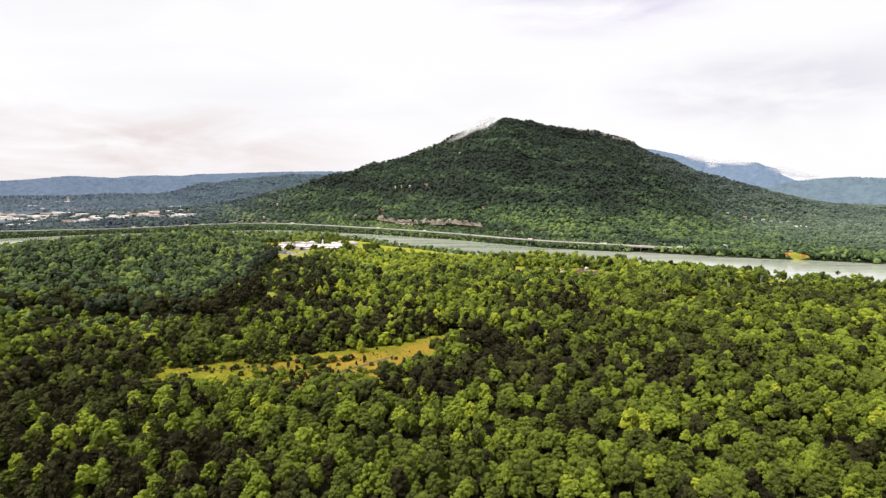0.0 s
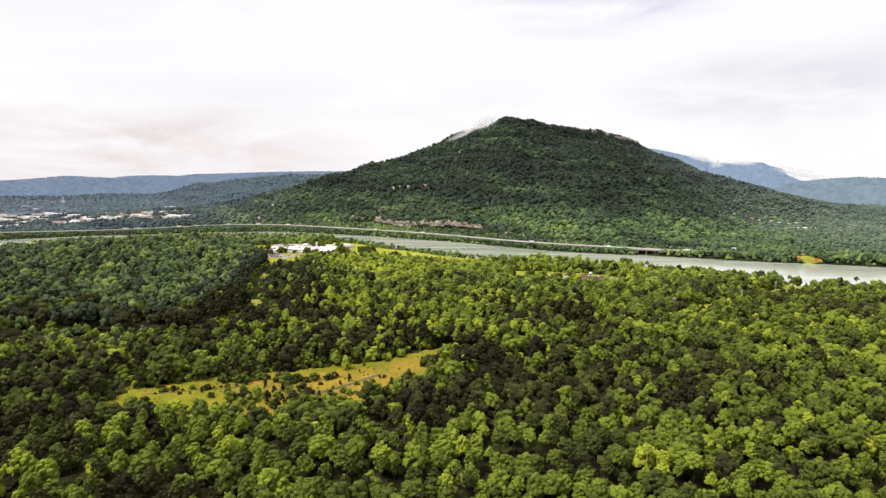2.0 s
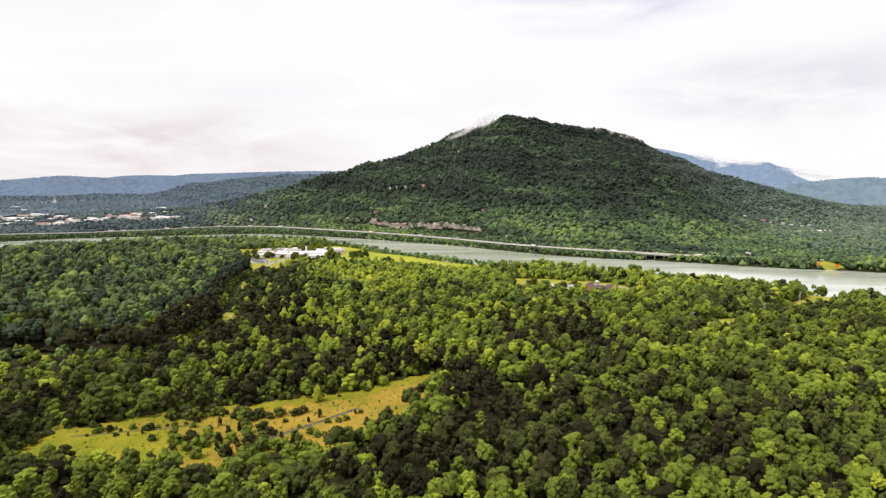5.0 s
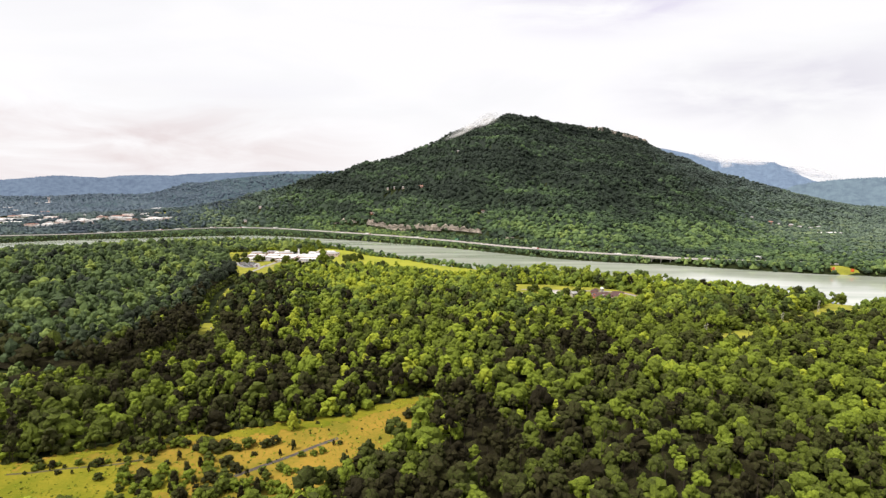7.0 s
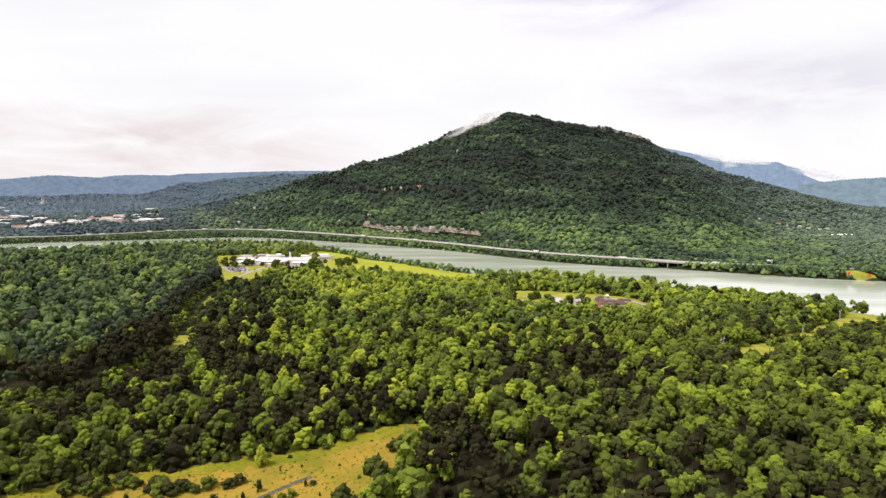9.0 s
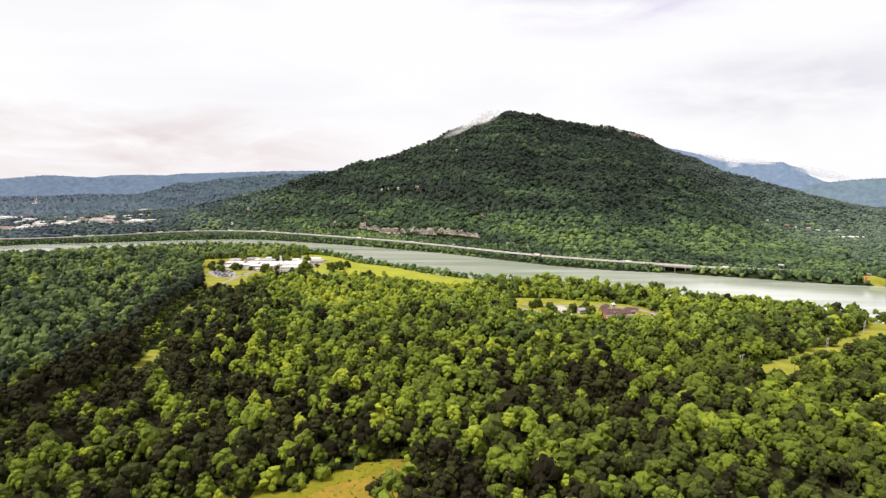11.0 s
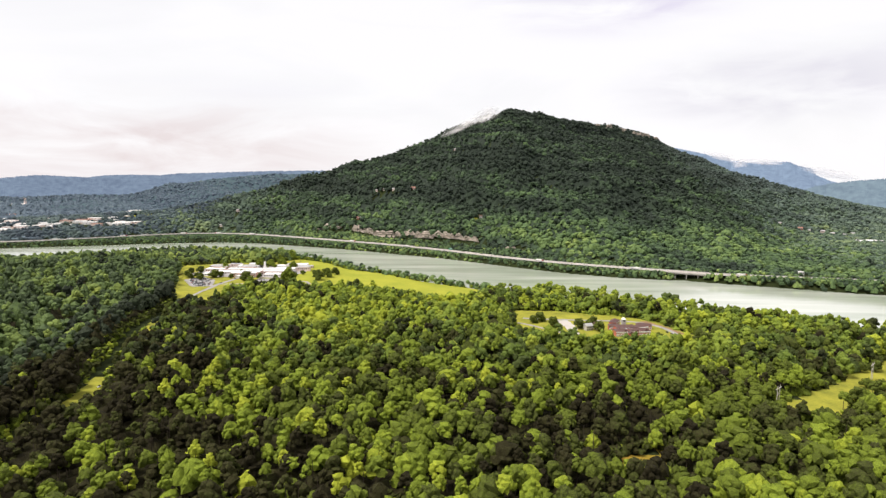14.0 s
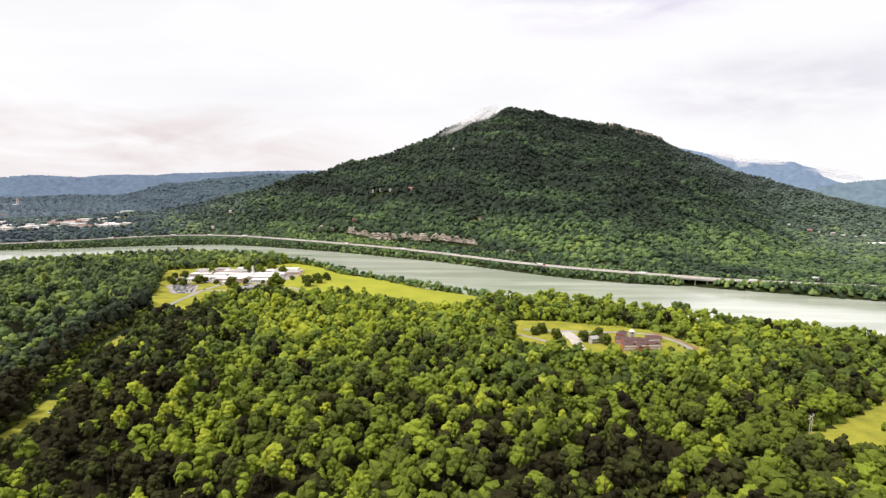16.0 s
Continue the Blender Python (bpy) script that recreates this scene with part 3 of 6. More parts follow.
def ribbon(name, line, width, material, label, category, lift=0.3, side=0.0, height=None, step=6.0, z=None):
    """A strip along a plan line; with height, a solid kerb or wall of that height."""
    line = np.array(line, float)
    run = np.r_[0, np.cumsum(np.hypot(*np.diff(line, axis=0).T))]
    u = np.arange(0, run[-1], step)
    c = np.stack([np.interp(u, run, line[:, 0]), np.interp(u, run, line[:, 1])], 1)
    for _ in range(3):
        c[1:-1] = (c[:-2] + 2 * c[1:-1] + c[2:]) / 4
    t = np.gradient(c, axis=0)
    t /= np.hypot(*t.T)[:, None]
    nrm = np.stack([-t[:, 1], t[:, 0]], 1)
    c = c + nrm * side
    cz = (ground(c[:, 0], c[:, 1]) if z is None else np.full(len(c), float(z))) + lift
    cz = np.convolve(np.pad(cz, 3, mode="edge"), np.ones(7) / 7, "valid")
    cols = [(-0.5, 0), (0.5, 0)] if height is None else [(-0.5, 0), (-0.4, height), (0.4, height), (0.5, 0)]
    v = np.concatenate([np.c_[c + nrm * a * width, cz + b] for a, b in cols])
    m = len(c)
    i = (np.arange(len(cols) - 1)[:, None] * m + np.arange(m - 1)[None]).ravel()
    tris = np.concatenate([np.stack([i, i + m + 1, i + 1], 1), np.stack([i, i + m, i + m + 1], 1)])
    return tagged(new(name, fast_mesh(name, v, tris, [material], smooth=height is None)), label, category, kind="structure")


patch("field", DRY_FIELD, DRY, "dry ochre grass field dotted with young shrubs", "field")
patch("field", [(-262, 468), (-266, 518), (-222, 520), (-176, 520), (-140, 512), (-128, 488), (-150, 474), (-180, 458), (-224, 462)], GREENING, "yellow-green grass at the end of the dry field", "field", lift=0.22, ragged=9.0)
REAR_EDGE = [(-245, 521), (-230, 531), (-212, 540), (-197, 552), (-178, 562), (-158, 569), (-115, 580), (-88, 587), (-52, 599), (-25, 619), (4, 634)]
patch("grass_strip", REAR_EDGE + [(x + 2, y - 12) for x, y in reversed(REAR_EDGE)], GREENING, "strip of greener grass along the wood's edge", "grass", lift=0.3, step=2.5, ragged=4.0)
ribbon("track", [(-246, 506), (-232, 508), (-222, 512), (-209, 516), (-196, 518), (-181, 523), (-169, 533)], 2.0, DITCH, "worn earth track through the dry field", "track", lift=0.36)
patch("field", RIVER_FIELD, MEADOW, "bright yellow-green mown field beside the river", "field", ragged=2.0)
patch("lawn", HOSPITAL, LAWN, "green lawn round the white hospital", "lawn", lift=0.1)
patch("lawn", BRICK_SITE, LAWN, "green lawn round the red brick building", "lawn")
patch("field", RIGHT_FIELD, LAWN, "rough green grass strip cut through the woods", "field")
patch("field", SMALL_FIELD, DRY, "small dry grass clearing in the woods", "field")
patch("lawn", HILL_LAWN, LAWN, "small green clearing on the mountain side", "lawn", step=3)
patch("field", TOWN_FIELD, MEADOW, "pale green field at the edge of town", "field", step=10)
for gap in LANE_GAPS + [WEST_GAP]:
    patch("grass_verge", gap, LAWN, "open grassy verge beside the lane through tall trees", "grass", ragged=1.0)
ribbon("lane", LANE[:4], 3.8, ASPHALT, "narrow dark asphalt lane between pine trees", "road", lift=0.3)
HWY = [(x, y) for x, y in zip(np.arange(-2400, 2400, 20.0), curve_at(np.arange(-2400, 2400, 20.0), HWY_X, HWY_Y))]
ribbon("highway", HWY, 26, ROADWAY, "pale grey divided highway along the far river bank", "road", z=13.0, lift=1.0)
ribbon("median_barrier", HWY, 0.8, CONCRETE, "low concrete barrier down the middle of the highway", "barrier", z=13.0, lift=1.02, height=1.0)
ribbon("guard_rail", HWY, 0.5, STEEL, "steel guard rail on the river side of the highway", "barrier", z=13.0, lift=1.02, side=-11.2, height=0.8)
ribbon("guard_rail", HWY, 0.5, STEEL, "steel guard rail on the mountain side of the highway", "barrier", z=13.0, lift=1.02, side=11.2, height=0.8)

# ---- woods ----
ICO = {}
for sub in (1, 2, 3):
    bm = bmesh.new()
    bmesh.ops.create_icosphere(bm, subdivisions=sub, radius=1.0)
    ICO[sub] = (np.array([v.co for v in bm.verts]), np.array([[v.index for v in f.verts] for f in bm.faces]))
    bm.free()


def crown(rng, sub, clumps, cards, pine=False, card=0.2, cut=-0.35, flat=1.0):
    """A leafy crown of radius about 1: rounded clumps of leaves heaped over one another, with loose sprays that break the outline."""
    v, f = ICO[sub]
    tall = rng.uniform(1.5, 2.1) if pine else rng.uniform(1.35, 2.0)
    k = np.arange(clumps)
    up = 1 - (k + 0.5) / clumps * 1.35
    spin = k * 2.39996 + rng.uniform(0, 6)
    side = np.sqrt(np.clip(1 - up ** 2, 0, 1))
    c = np.stack([side * np.cos(spin), side * np.sin(spin), up], 1) * rng.uniform(0.42, 0.74, (clumps, 1))
    if pine:
        c[:, :2] *= np.clip(1.1 - 0.5 * np.clip(up[:, None], 0, 1), 0.3, 1.1)
    elif rng.uniform() < 0.6:
        c[:, :2] *= np.clip(1.08 - 0.42 * np.clip(up[:, None], 0, 1), 0.3, 1.1)
    c[:, 2] *= tall * flat
    size = rng.uniform(0.8, 1.25, clumps) * (0.92 / clumps ** 0.36)
    verts, tris, base = [], [], 0
    keep = f[(v[f][:, :, 2] > cut).any(1)]
    used, inv = np.unique(keep, return_inverse=True)
    for p, s in zip(c, size):
        q = v[used] * rng.uniform(0.66, 1.32, (len(used), 1)) * s
        q[:, 2] *= rng.uniform(0.85, 1.25) * flat
        verts.append(q + p)
        tris.append(inv.reshape(-1, 3) + base)
        base += len(used)
    if cards:
        own = rng.integers(0, clumps, cards)
        w = rng.normal(0, 1, (cards, 3))
        w[:, 2] = np.abs(w[:, 2]) - 0.2
        w /= np.linalg.norm(w, axis=1)[:, None]
        m = c[own] + w * size[own][:, None] * rng.uniform(0.9, 1.15, (cards, 1))
        a = np.cross(w, rng.normal(0, 1, (cards, 3))) + 0.5 * rng.normal(0, 1, (cards, 3))
        a /= np.linalg.norm(a, axis=1)[:, None]
        b = np.cross(w, a) + rng.normal(0, 0.6, (cards, 3))
        s = rng.uniform(0.6, 1.3, (cards, 1)) * card
        verts.append(np.stack([m + a * s, m - a * s * 0.6 + b * s * 0.7, m - a * s * 0.5 - b * s * 0.8], 1).reshape(-1, 3))
        tris.append(np.arange(3 * cards).reshape(-1, 3) + base)
    return np.concatenate(verts), np.concatenate(tris)


def stand(name, trees, protos, label, category="trees", trunks=False, leaf=None):
    """Joins many trees (x, y, z, radius, height, pine, tint) into one mesh."""
    rng = np.random.default_rng(len(trees))
    pick = rng.integers(0, len(protos[0]), len(trees))
    allv, allf, allt, base = [], [], [], 0
    for pine in (0, 1):
        for n, (pv, pf) in enumerate(protos[pine]):
            q = trees[(pick == n) & (trees[:, 5] == pine)]
            if not len(q):
                continue
            an = rng.uniform(0, 6.283, len(q))
            co, si = np.cos(an)[:, None], np.sin(an)[:, None]
            sx = q[:, 3][:, None] * rng.uniform(0.85, 1.18, len(q))[:, None]
            x = (pv[None, :, 0] * co - pv[None, :, 1] * si) * sx + q[:, 0][:, None]
            y = (pv[None, :, 0] * si + pv[None, :, 1] * co) * q[:, 3][:, None] + q[:, 1][:, None]
            top = pv[:, 2].max()
            z = pv[None, :, 2] * q[:, 3][:, None] + (q[:, 2] + q[:, 4] - top * q[:, 3])[:, None]
            allv.append(np.stack([x, y, z], -1).reshape(-1, 3))
            allf.append((pf[None] + (np.arange(len(q)) * len(pv))[:, None, None] + base).reshape(-1, 3))
            allt.append(np.repeat(q[:, 6], len(pv)))
            base += len(q) * len(pv)
    ob = new(name, fast_mesh(name, np.concatenate(allv), np.concatenate(allf), [leaf or LEAF], np.concatenate(allt), False))
    tagged(ob, label, category, kind="stuff")
    if trunks:
        ring = np.array([[math.cos(a), math.sin(a)] for a in (0, 2.094, 4.189)])
        tv = np.zeros((len(trees), 6, 3))
        tv[:, :3, :2] = trees[:, None, :2] + ring[None] * 0.35
        tv[:, 3:, :2] = trees[:, None, :2] + ring[None] * 0.2
        tv[:, :3, 2], tv[:, 3:, 2] = trees[:, None, 2] - 0.5, (trees[:, 2] + trees[:, 4] - trees[:, 3] * 0.9)[:, None]
        tf = np.array([[0, 1, 4], [0, 4, 3], [1, 2, 5], [1, 5, 4], [2, 0, 3], [2, 3, 5]])
        tagged(new("tree_trunks", fast_mesh("tree_trunks", tv.reshape(-1, 3), (tf[None] + (np.arange(len(trees)) * 6)[:, None, None]).reshape(-1, 3), [BARK])), "slender grey-brown trunks standing under the woodland crowns", "tree trunks", kind="stuff")
    return ob


def bump_at(x, y, cx, cy, rx, ry):
    return np.exp(-(((x - cx) / rx) ** 2 + ((y - cy) / ry) ** 2))


PINES_WEST = [(-330, 470, 70, 90, 0.9), (-360, 600, 80, 60, 0.6), (-235, 310, 70, 60, 0.9), (-255, 390, 60, 50, 0.7), (-330, 391, 50, 70, 0.5), (-330, 630, 45, 120, 0.6), (-300, 770, 26, 130, 0.7), (-345, 1030, 40, 130, 0.8), (-235, 660, 40, 60, 0.7),
              (-222, 955, 36, 80, 0.9), (-245, 1056, 36, 80, 0.9), (-225, 775, 36, 60, 0.5), (-230, 1200, 60, 22, 0.9), (-540, 1745, 200, 30, 0.9), (-310, 810, 40, 50, 0.6), (-251, 870, 34, 40, 0.7), (-282, 446, 26, 26, 0.8)]
PINES_MIDDLE = [(-165, 288, 40, 30, 0.5), (-170, 590, 60, 26, 0.6), (-178, 731, 50, 60, 0.6), (-190, 890, 45, 80, 0.7), (-110, 706, 40, 30, 0.6), (-160, 820, 50, 50, 0.5), (-67, 737, 35, 25, 0.4), (-177, 759, 45, 32, 0.7), (-205, 718, 45, 28, 0.8),
                (-196, 674, 40, 25, 0.8), (-135, 652, 45, 16, 0.9), (-118, 705, 40, 18, 0.7)]
PINES_CENTRE = [(-60, 630, 80, 26, 0.75), (-60, 668, 34, 12, 0.9), (-57, 436, 50, 16, 0.7), (-33, 704, 30, 13, 0.7), (-15, 654, 40, 12, 0.9), (-8, 1081, 30, 15, 0.45), (2, 468, 45, 28, 0.85), (9, 661, 25, 9, 0.9), (42, 580, 32, 60, 0.85),
                (59, 494, 30, 30, 0.6), (68, 673, 20, 10, 0.8), (75, 439, 40, 16, 0.8)]
PINES_EAST = [(95, 678, 26, 12, 1.0), (111, 743, 30, 20, 1.0), (128, 707, 38, 18, 1.0), (130, 682, 30, 15, 0.6), (130, 748, 45, 20, 0.75), (142, 562, 30, 20, 0.45), (166, 738, 30, 18, 1.0), (174, 473, 40, 20, 0.45), (195, 708, 45, 18, 0.75),
              (199, 519, 38, 22, 0.8), (199, 766, 22, 14, 0.6), (205, 479, 34, 17, 0.8), (293, 813, 25, 14, 0.7)]
BROADLEAF = [(-120, 1080, 90, 70, 0.4), (120, 340, 140, 70, 0.2), (-90, 370, 70, 40, 0.35), (230, 900, 140, 120, 0.35), (380, 620, 120, 120, 0.2), (-175, 695, 20, 13, 0.9), (-90, 659, 17, 9, 0.9), (-252, 724, 20, 12, 0.8),
             (-108, 792, 40, 22, 0.6), (-31, 768, 35, 20, 0.6), (-174, 836, 28, 18, 0.7), (-190, 590, 40, 16, 0.7), (-296, 490, 18, 10, 0.7), (-304, 534, 22, 12, 0.7), (-6, 680, 18, 8, 0.6)]


def pine_share(x, y):
    """How many of the trees are pines: clumps of them by the lane, round the field and on the right."""
    p = 0.10 + 0.20 * lumps(x, y, 55, 8) + 0.14 * lumps(x, y, 23, 9)
    for cx, cy, rx, ry, k in PINES_WEST + PINES_MIDDLE + PINES_CENTRE + PINES_EAST:
        p = p + (0.66 if cx < -60 else 0.9) * k * bump_at(x, y, cx, cy, rx, ry)
    for cx, cy, rx, ry, k in BROADLEAF:
        p = p - k * bump_at(x, y, cx, cy, rx, ry)
    return p


def tint_of(x, y, rng, n):
    t = 0.56 + 0.10 * lumps(x, y, 70, 10) + 0.09 * lumps(x, y, 22, 11) + rng.normal(0, 0.13, n)
    # Tint rises with distance to stand for haze, drops on the nearest trees.
    t = t + 0.18 * bump_at(x, y, -110, 1060, 120, 120) - 0.13 * bump_at(x, y, -560, 1000, 260, 420) - 0.08 * soft((600 - y) / 160) + 0.05 * soft((y - 560) / 200) - 0.15 * soft((x - 60) / 200) * np.exp(-((y - 800) / 110) ** 2) - 0.08 * soft((-x - 250) / 150)
    return np.clip(t, 0.3, 0.97)


def scatter(seed, x0, x1, y0, y1, space, rmin, rmax, hmin, hmax, zmin=3.5, lane=7.0, road=22):
    """Trees on an uneven grid, none in clearings, on roads or in the river."""
    rng = np.random.default_rng(seed)
    gx, gy = np.meshgrid(np.arange(x0, x1, space), np.arange(y0, y1, space))
    gx[::2] += space / 2
    x, y = (gx + rng.uniform(-0.45, 0.45, gx.shape) * space).ravel(), (gy + rng.uniform(-0.45, 0.45, gx.shape) * space).ravel()
    z = ground(x, y)
    ok = (z > zmin) & (off_line(x, y, LANE) > lane - 1.5 * (y < 560) + 3.4 * soft((y - 600) / 80)) & (np.abs(y - curve_at(x, HWY_X, HWY_Y)) > road)
    for poly in CLEARINGS:
        ok &= ~inside(x, y, poly)
    for cx, cy, rx, ry in GAPS:
        ok &= ((x - cx) / rx) ** 2 + ((y - cy) / ry) ** 2 > 1
    x, y, z = x[ok], y[ok], z[ok]
    pine = (rng.uniform(0, 1, len(x)) < np.clip(pine_share(x, y), 0.03, 0.85)).astype(float)
    r = rng.uniform(rmin, rmax, len(x)) * rng.choice([0.7, 0.9, 1.0, 1.0, 1.2, 1.55], len(x)) * np.where(pine > 0, 0.95, 1.0)
    h = rng.uniform(hmin, hmax, len(x)) * (1 + 0.14 * lumps(x, y, 15, 18)) + np.where(pine > 0, 1.5, 0) + 0.35 * (r - rmin)
    tint = np.where(pine > 0, np.clip(rng.normal(0.20, 0.10, len(x)), 0, 0.42), tint_of(x, y, rng, len(x)))
    return np.stack([x, y, z, r, h, pine, tint], 1)


prng = np.random.default_rng(5)
NEAR_P = [[crown(prng, 1, 30, 70, False, 0.11, 0.0) for _ in range(14)], [crown(prng, 1, 26, 80, True, 0.12, 0.0) for _ in range(10)]]
MID_P = [[crown(prng, 1, 11, 24, False, 0.14, 0.0) for _ in range(14)], [crown(prng, 1, 10, 24, True, 0.15, 0.0) for _ in range(10)]]
FAR_P = [[crown(prng, 1, 7, 8, False, 0.2, 0.0) for _ in range(14)], [crown(prng, 1, 6, 10, True, 0.2, 0.0) for _ in range(10)]]
DOT_P = [[crown(prng, 1, 2, 6, False, 0.34, 0.0) for _ in range(10)], [crown(prng, 1, 2, 6, True, 0.34, 0.0) for _ in range(8)]]

SLOPE_P = [[crown(prng, 1, 2, 4, False, 0.30, 0.2, 0.8) for _ in range(12)], [crown(prng, 1, 2, 4, True, 0.30, 0.2, 0.9) for _ in range(8)]]
SIDE_P = [[crown(prng, 1, 2, 3, False, 0.30, 0.2, 0.85) for _ in range(12)], [crown(prng, 1, 1, 4, True, 0.4, 0.0, 1.0) for _ in range(8)]]
BANK_P = [[crown(prng, 1, 1, 5, False, 0.4, 0.0) for _ in range(10)], [crown(prng, 1, 1, 5, True, 0.4, 0.0) for _ in range(8)]]

wood = scatter(11, -1250, 1150, 256, 1760, 9.9, 4.5, 7.1, 12.0, 25.0)
seen = (np.abs(wood[:, 0] - 15) < 0.84 * wood[:, 1] + 25) & (wood[:, 1] < curve_at(wood[:, 0], NEAR_X, NEAR_Y) - 2)
wood = wood[seen]
bank = wood[:, 1] > curve_at(wood[:, 0], NEAR_X, NEAR_Y) - 40
strip = bank & (wood[:, 0] > -300) & (wood[:, 0] < 110)
wood = wood[~strip]
y_ = wood[:, 1]
left_hill = wood[:, 0] < -300
big = (wood[:, 0] < -330) & (wood[:, 1] > 560)
thin = np.random.default_rng(8).uniform(0, 1, len(wood)) < 0.3
wood = wood[~(big & thin)]
y_, left_hill = wood[:, 1], wood[:, 0] < -300
wood[(wood[:, 0] < -330) & (y_ > 560), 3] *= 1.22
beside = (off_line(wood[:, 0], y_, LANE) < 26) & (y_ > 690) & (y_ < 1110)
lane_x = np.interp(y_, [p[1] for p in LANE], [p[0] for p in LANE])
wood[beside & (wood[:, 0] > lane_x), 4] *= 0.74
wood[beside & (wood[:, 0] < lane_x), 4] *= 1.15
wood[bump_at(wood[:, 0], y_, 168, 684, 26, 17) > 0.37, 4] *= 0.66
wood[bump_at(wood[:, 0], y_, -272, 1082, 24, 52) > 0.37, 4] *= 0.38
edge = off_line(wood[:, 0], y_, DRY_FIELD + DRY_FIELD[:1])
wood[:, 3] *= 1 - 0.07 * soft((620 - y_) / 120)
wood[:, 4] += soft((560 - y_) / 120) * np.random.default_rng(12).uniform(-3, 3, len(wood))
front_row = (edge < 26) & (y_ < 480)
wood[front_row, 4], wood[front_row, 3] = np.random.default_rng(6).uniform(12, 18, front_row.sum()), np.random.default_rng(7).uniform(5.0, 7.2, front_row.sum())
for poly in (SMALL_FIELD, BRICK_SITE, RIVER_FIELD):
    wood[off_line(wood[:, 0], y_, poly + poly[:1]) < 12, 4] *= 0.72
wood[left_hill, 6] += np.where(wood[left_hill, 5] > 0, 0.02, np.where(wood[left_hill, 1] < 800, -0.05, 0.03))
lane_off, lane_x = off_line(wood[:, 0], y_, LANE), np.interp(y_, [q[1] for q in LANE], [q[0] for q in LANE])
along = soft((y_ - 640) / 50) * soft((1190 - y_) / 40) > 0.5
lrng = np.random.default_rng(19)
west_shade_wall = along & (wood[:, 0] < lane_x) & (lane_off < 34)
east = along & (wood[:, 0] > lane_x) & (lane_off < 40)
# Trees walling the lane get a dark tint for their shaded face.
wood[west_shade_wall, 4], wood[west_shade_wall, 6] = lrng.uniform(21, 28, west_shade_wall.sum()), np.clip(lrng.normal(0.13, 0.07, west_shade_wall.sum()), 0.0, 0.3)
wood[east, 4] = lrng.uniform(13, 19, east.sum())
open_side = east & ((y_ > 1110) | (np.abs(y_ - 795) < 32) | (np.abs(y_ - 960) < 24))
wood[open_side, 4] *= 0.5
east &= lrng.uniform(0, 1, len(wood)) < 0.75
wood[east, 5], wood[east, 6] = 1.0, np.clip(lrng.normal(0.20, 0.09, east.sum()), 0.0, 0.40)
young = (wood[:, 0] < -285) & (wood[:, 0] > -440) & (y_ > 580) & (y_ < 662)
wood[young, 4], wood[young, 3] = lrng.uniform(9, 14, young.sum()), lrng.uniform(4.0, 5.6, young.sum())
wood[young, 5], wood[young, 6] = 0.0, np.clip(lrng.normal(0.55, 0.1, young.sum()), 0.3, 0.8)
south_shade_wall = (wood[:, 0] < -288) & (wood[:, 0] > -520) & (y_ > 664) & (y_ < 700)
# South edge of the hill woods: shade put in as a dark tint.
wood[south_shade_wall, 4], wood[south_shade_wall, 6] = lrng.uniform(22, 28, south_shade_wall.sum()), np.clip(lrng.normal(0.2, 0.08, south_shade_wall.sum()), 0.05, 0.4)
shore = (wood[:, 0] < -430) & (y_ > curve_at(wood[:, 0], NEAR_X, NEAR_Y) - 330)
wood[shore, 4] *= 0.74
wood[shore, 3] *= 0.85
single = (y_ > 284) & (y_ < 345)
single[np.flatnonzero(single)[300:]] = False
stand("woodland", wood[~single & (y_ < 420)], NEAR_P, "dense mixed broadleaf and pine woodland in fresh green", trunks=True)
drng = np.random.default_rng(3)
deep = drng.uniform(0, 1, len(wood)) < soft((y_ - 600) / 180) * soft((-wood[:, 0] - 285) / 50)
stand("woodland", wood[(y_ >= 420) & (y_ < 860) & ~left_hill & ~deep], MID_P, "dense mixed woodland with bright green crowns", trunks=True)
half = drng.uniform(0, 1, len(wood)) < 0.45
stand("woodland", wood[(y_ >= 860) & ~left_hill & ~deep & half], FAR_P, "fresh green woodland between fields and river")
stand("woodland", wood[(y_ >= 860) & ~left_hill & ~deep & ~half], FAR_P, "mid green woodland between fields and river", leaf=LEAF_HILL)
stand("woodland", wood[(y_ >= 420) & left_hill & ~deep], FAR_P, "dark mixed woodland beside the lane")
stand("woodland", wood[(y_ >= 420) & deep], FAR_P, "deep green woodland over the low hill, blued with painted haze", leaf=LEAF_WEST)

low = scatter(41, -2000, 1800, 1000, 2120, 6.6, 2.8, 4.6, 4.0, 8.0, zmin=-0.6, road=13)
lf, lh, ln = curve_at(low[:, 0], FAR_X, FAR_Y), curve_at(low[:, 0], HWY_X, HWY_Y), curve_at(low[:, 0], NEAR_X, NEAR_Y)
far_bank = (low[:, 1] > lf + 2) & (low[:, 1] < lh - 13)
near_bank = (low[:, 1] < ln - 1) & (low[:, 1] > ln - 26) & (low[:, 0] > -310) & (low[:, 0] < 125)
clear_view = far_bank & (low[:, 0] < 790)
room = 14.2 + 5.0 * soft((low[:, 0] - 400) / 100) + 0.085 * np.clip(lh - low[:, 1] - 12, 0, 200) - low[:, 2]
bluff_foot = (low[:, 1] > lh + 15) & (low[:, 1] < lh + np.where(low[:, 0] < 240, 54, 36)) & (low[:, 0] > -700) & (low[:, 0] < 900)
low[near_bank, 4] *= 1.9
low[near_bank, 3] *= 1.3
low[low[:, 0] < -350, 4] *= 0.6
right_bank = far_bank & (low[:, 0] > 380)
low[right_bank, 4] *= 2.1
low[right_bank, 3] *= 1.3
low[clear_view, 4] = np.clip(np.minimum(low[:, 4], room)[clear_view], 1.6, np.where(low[clear_view, 0] > 530, 14, 9))
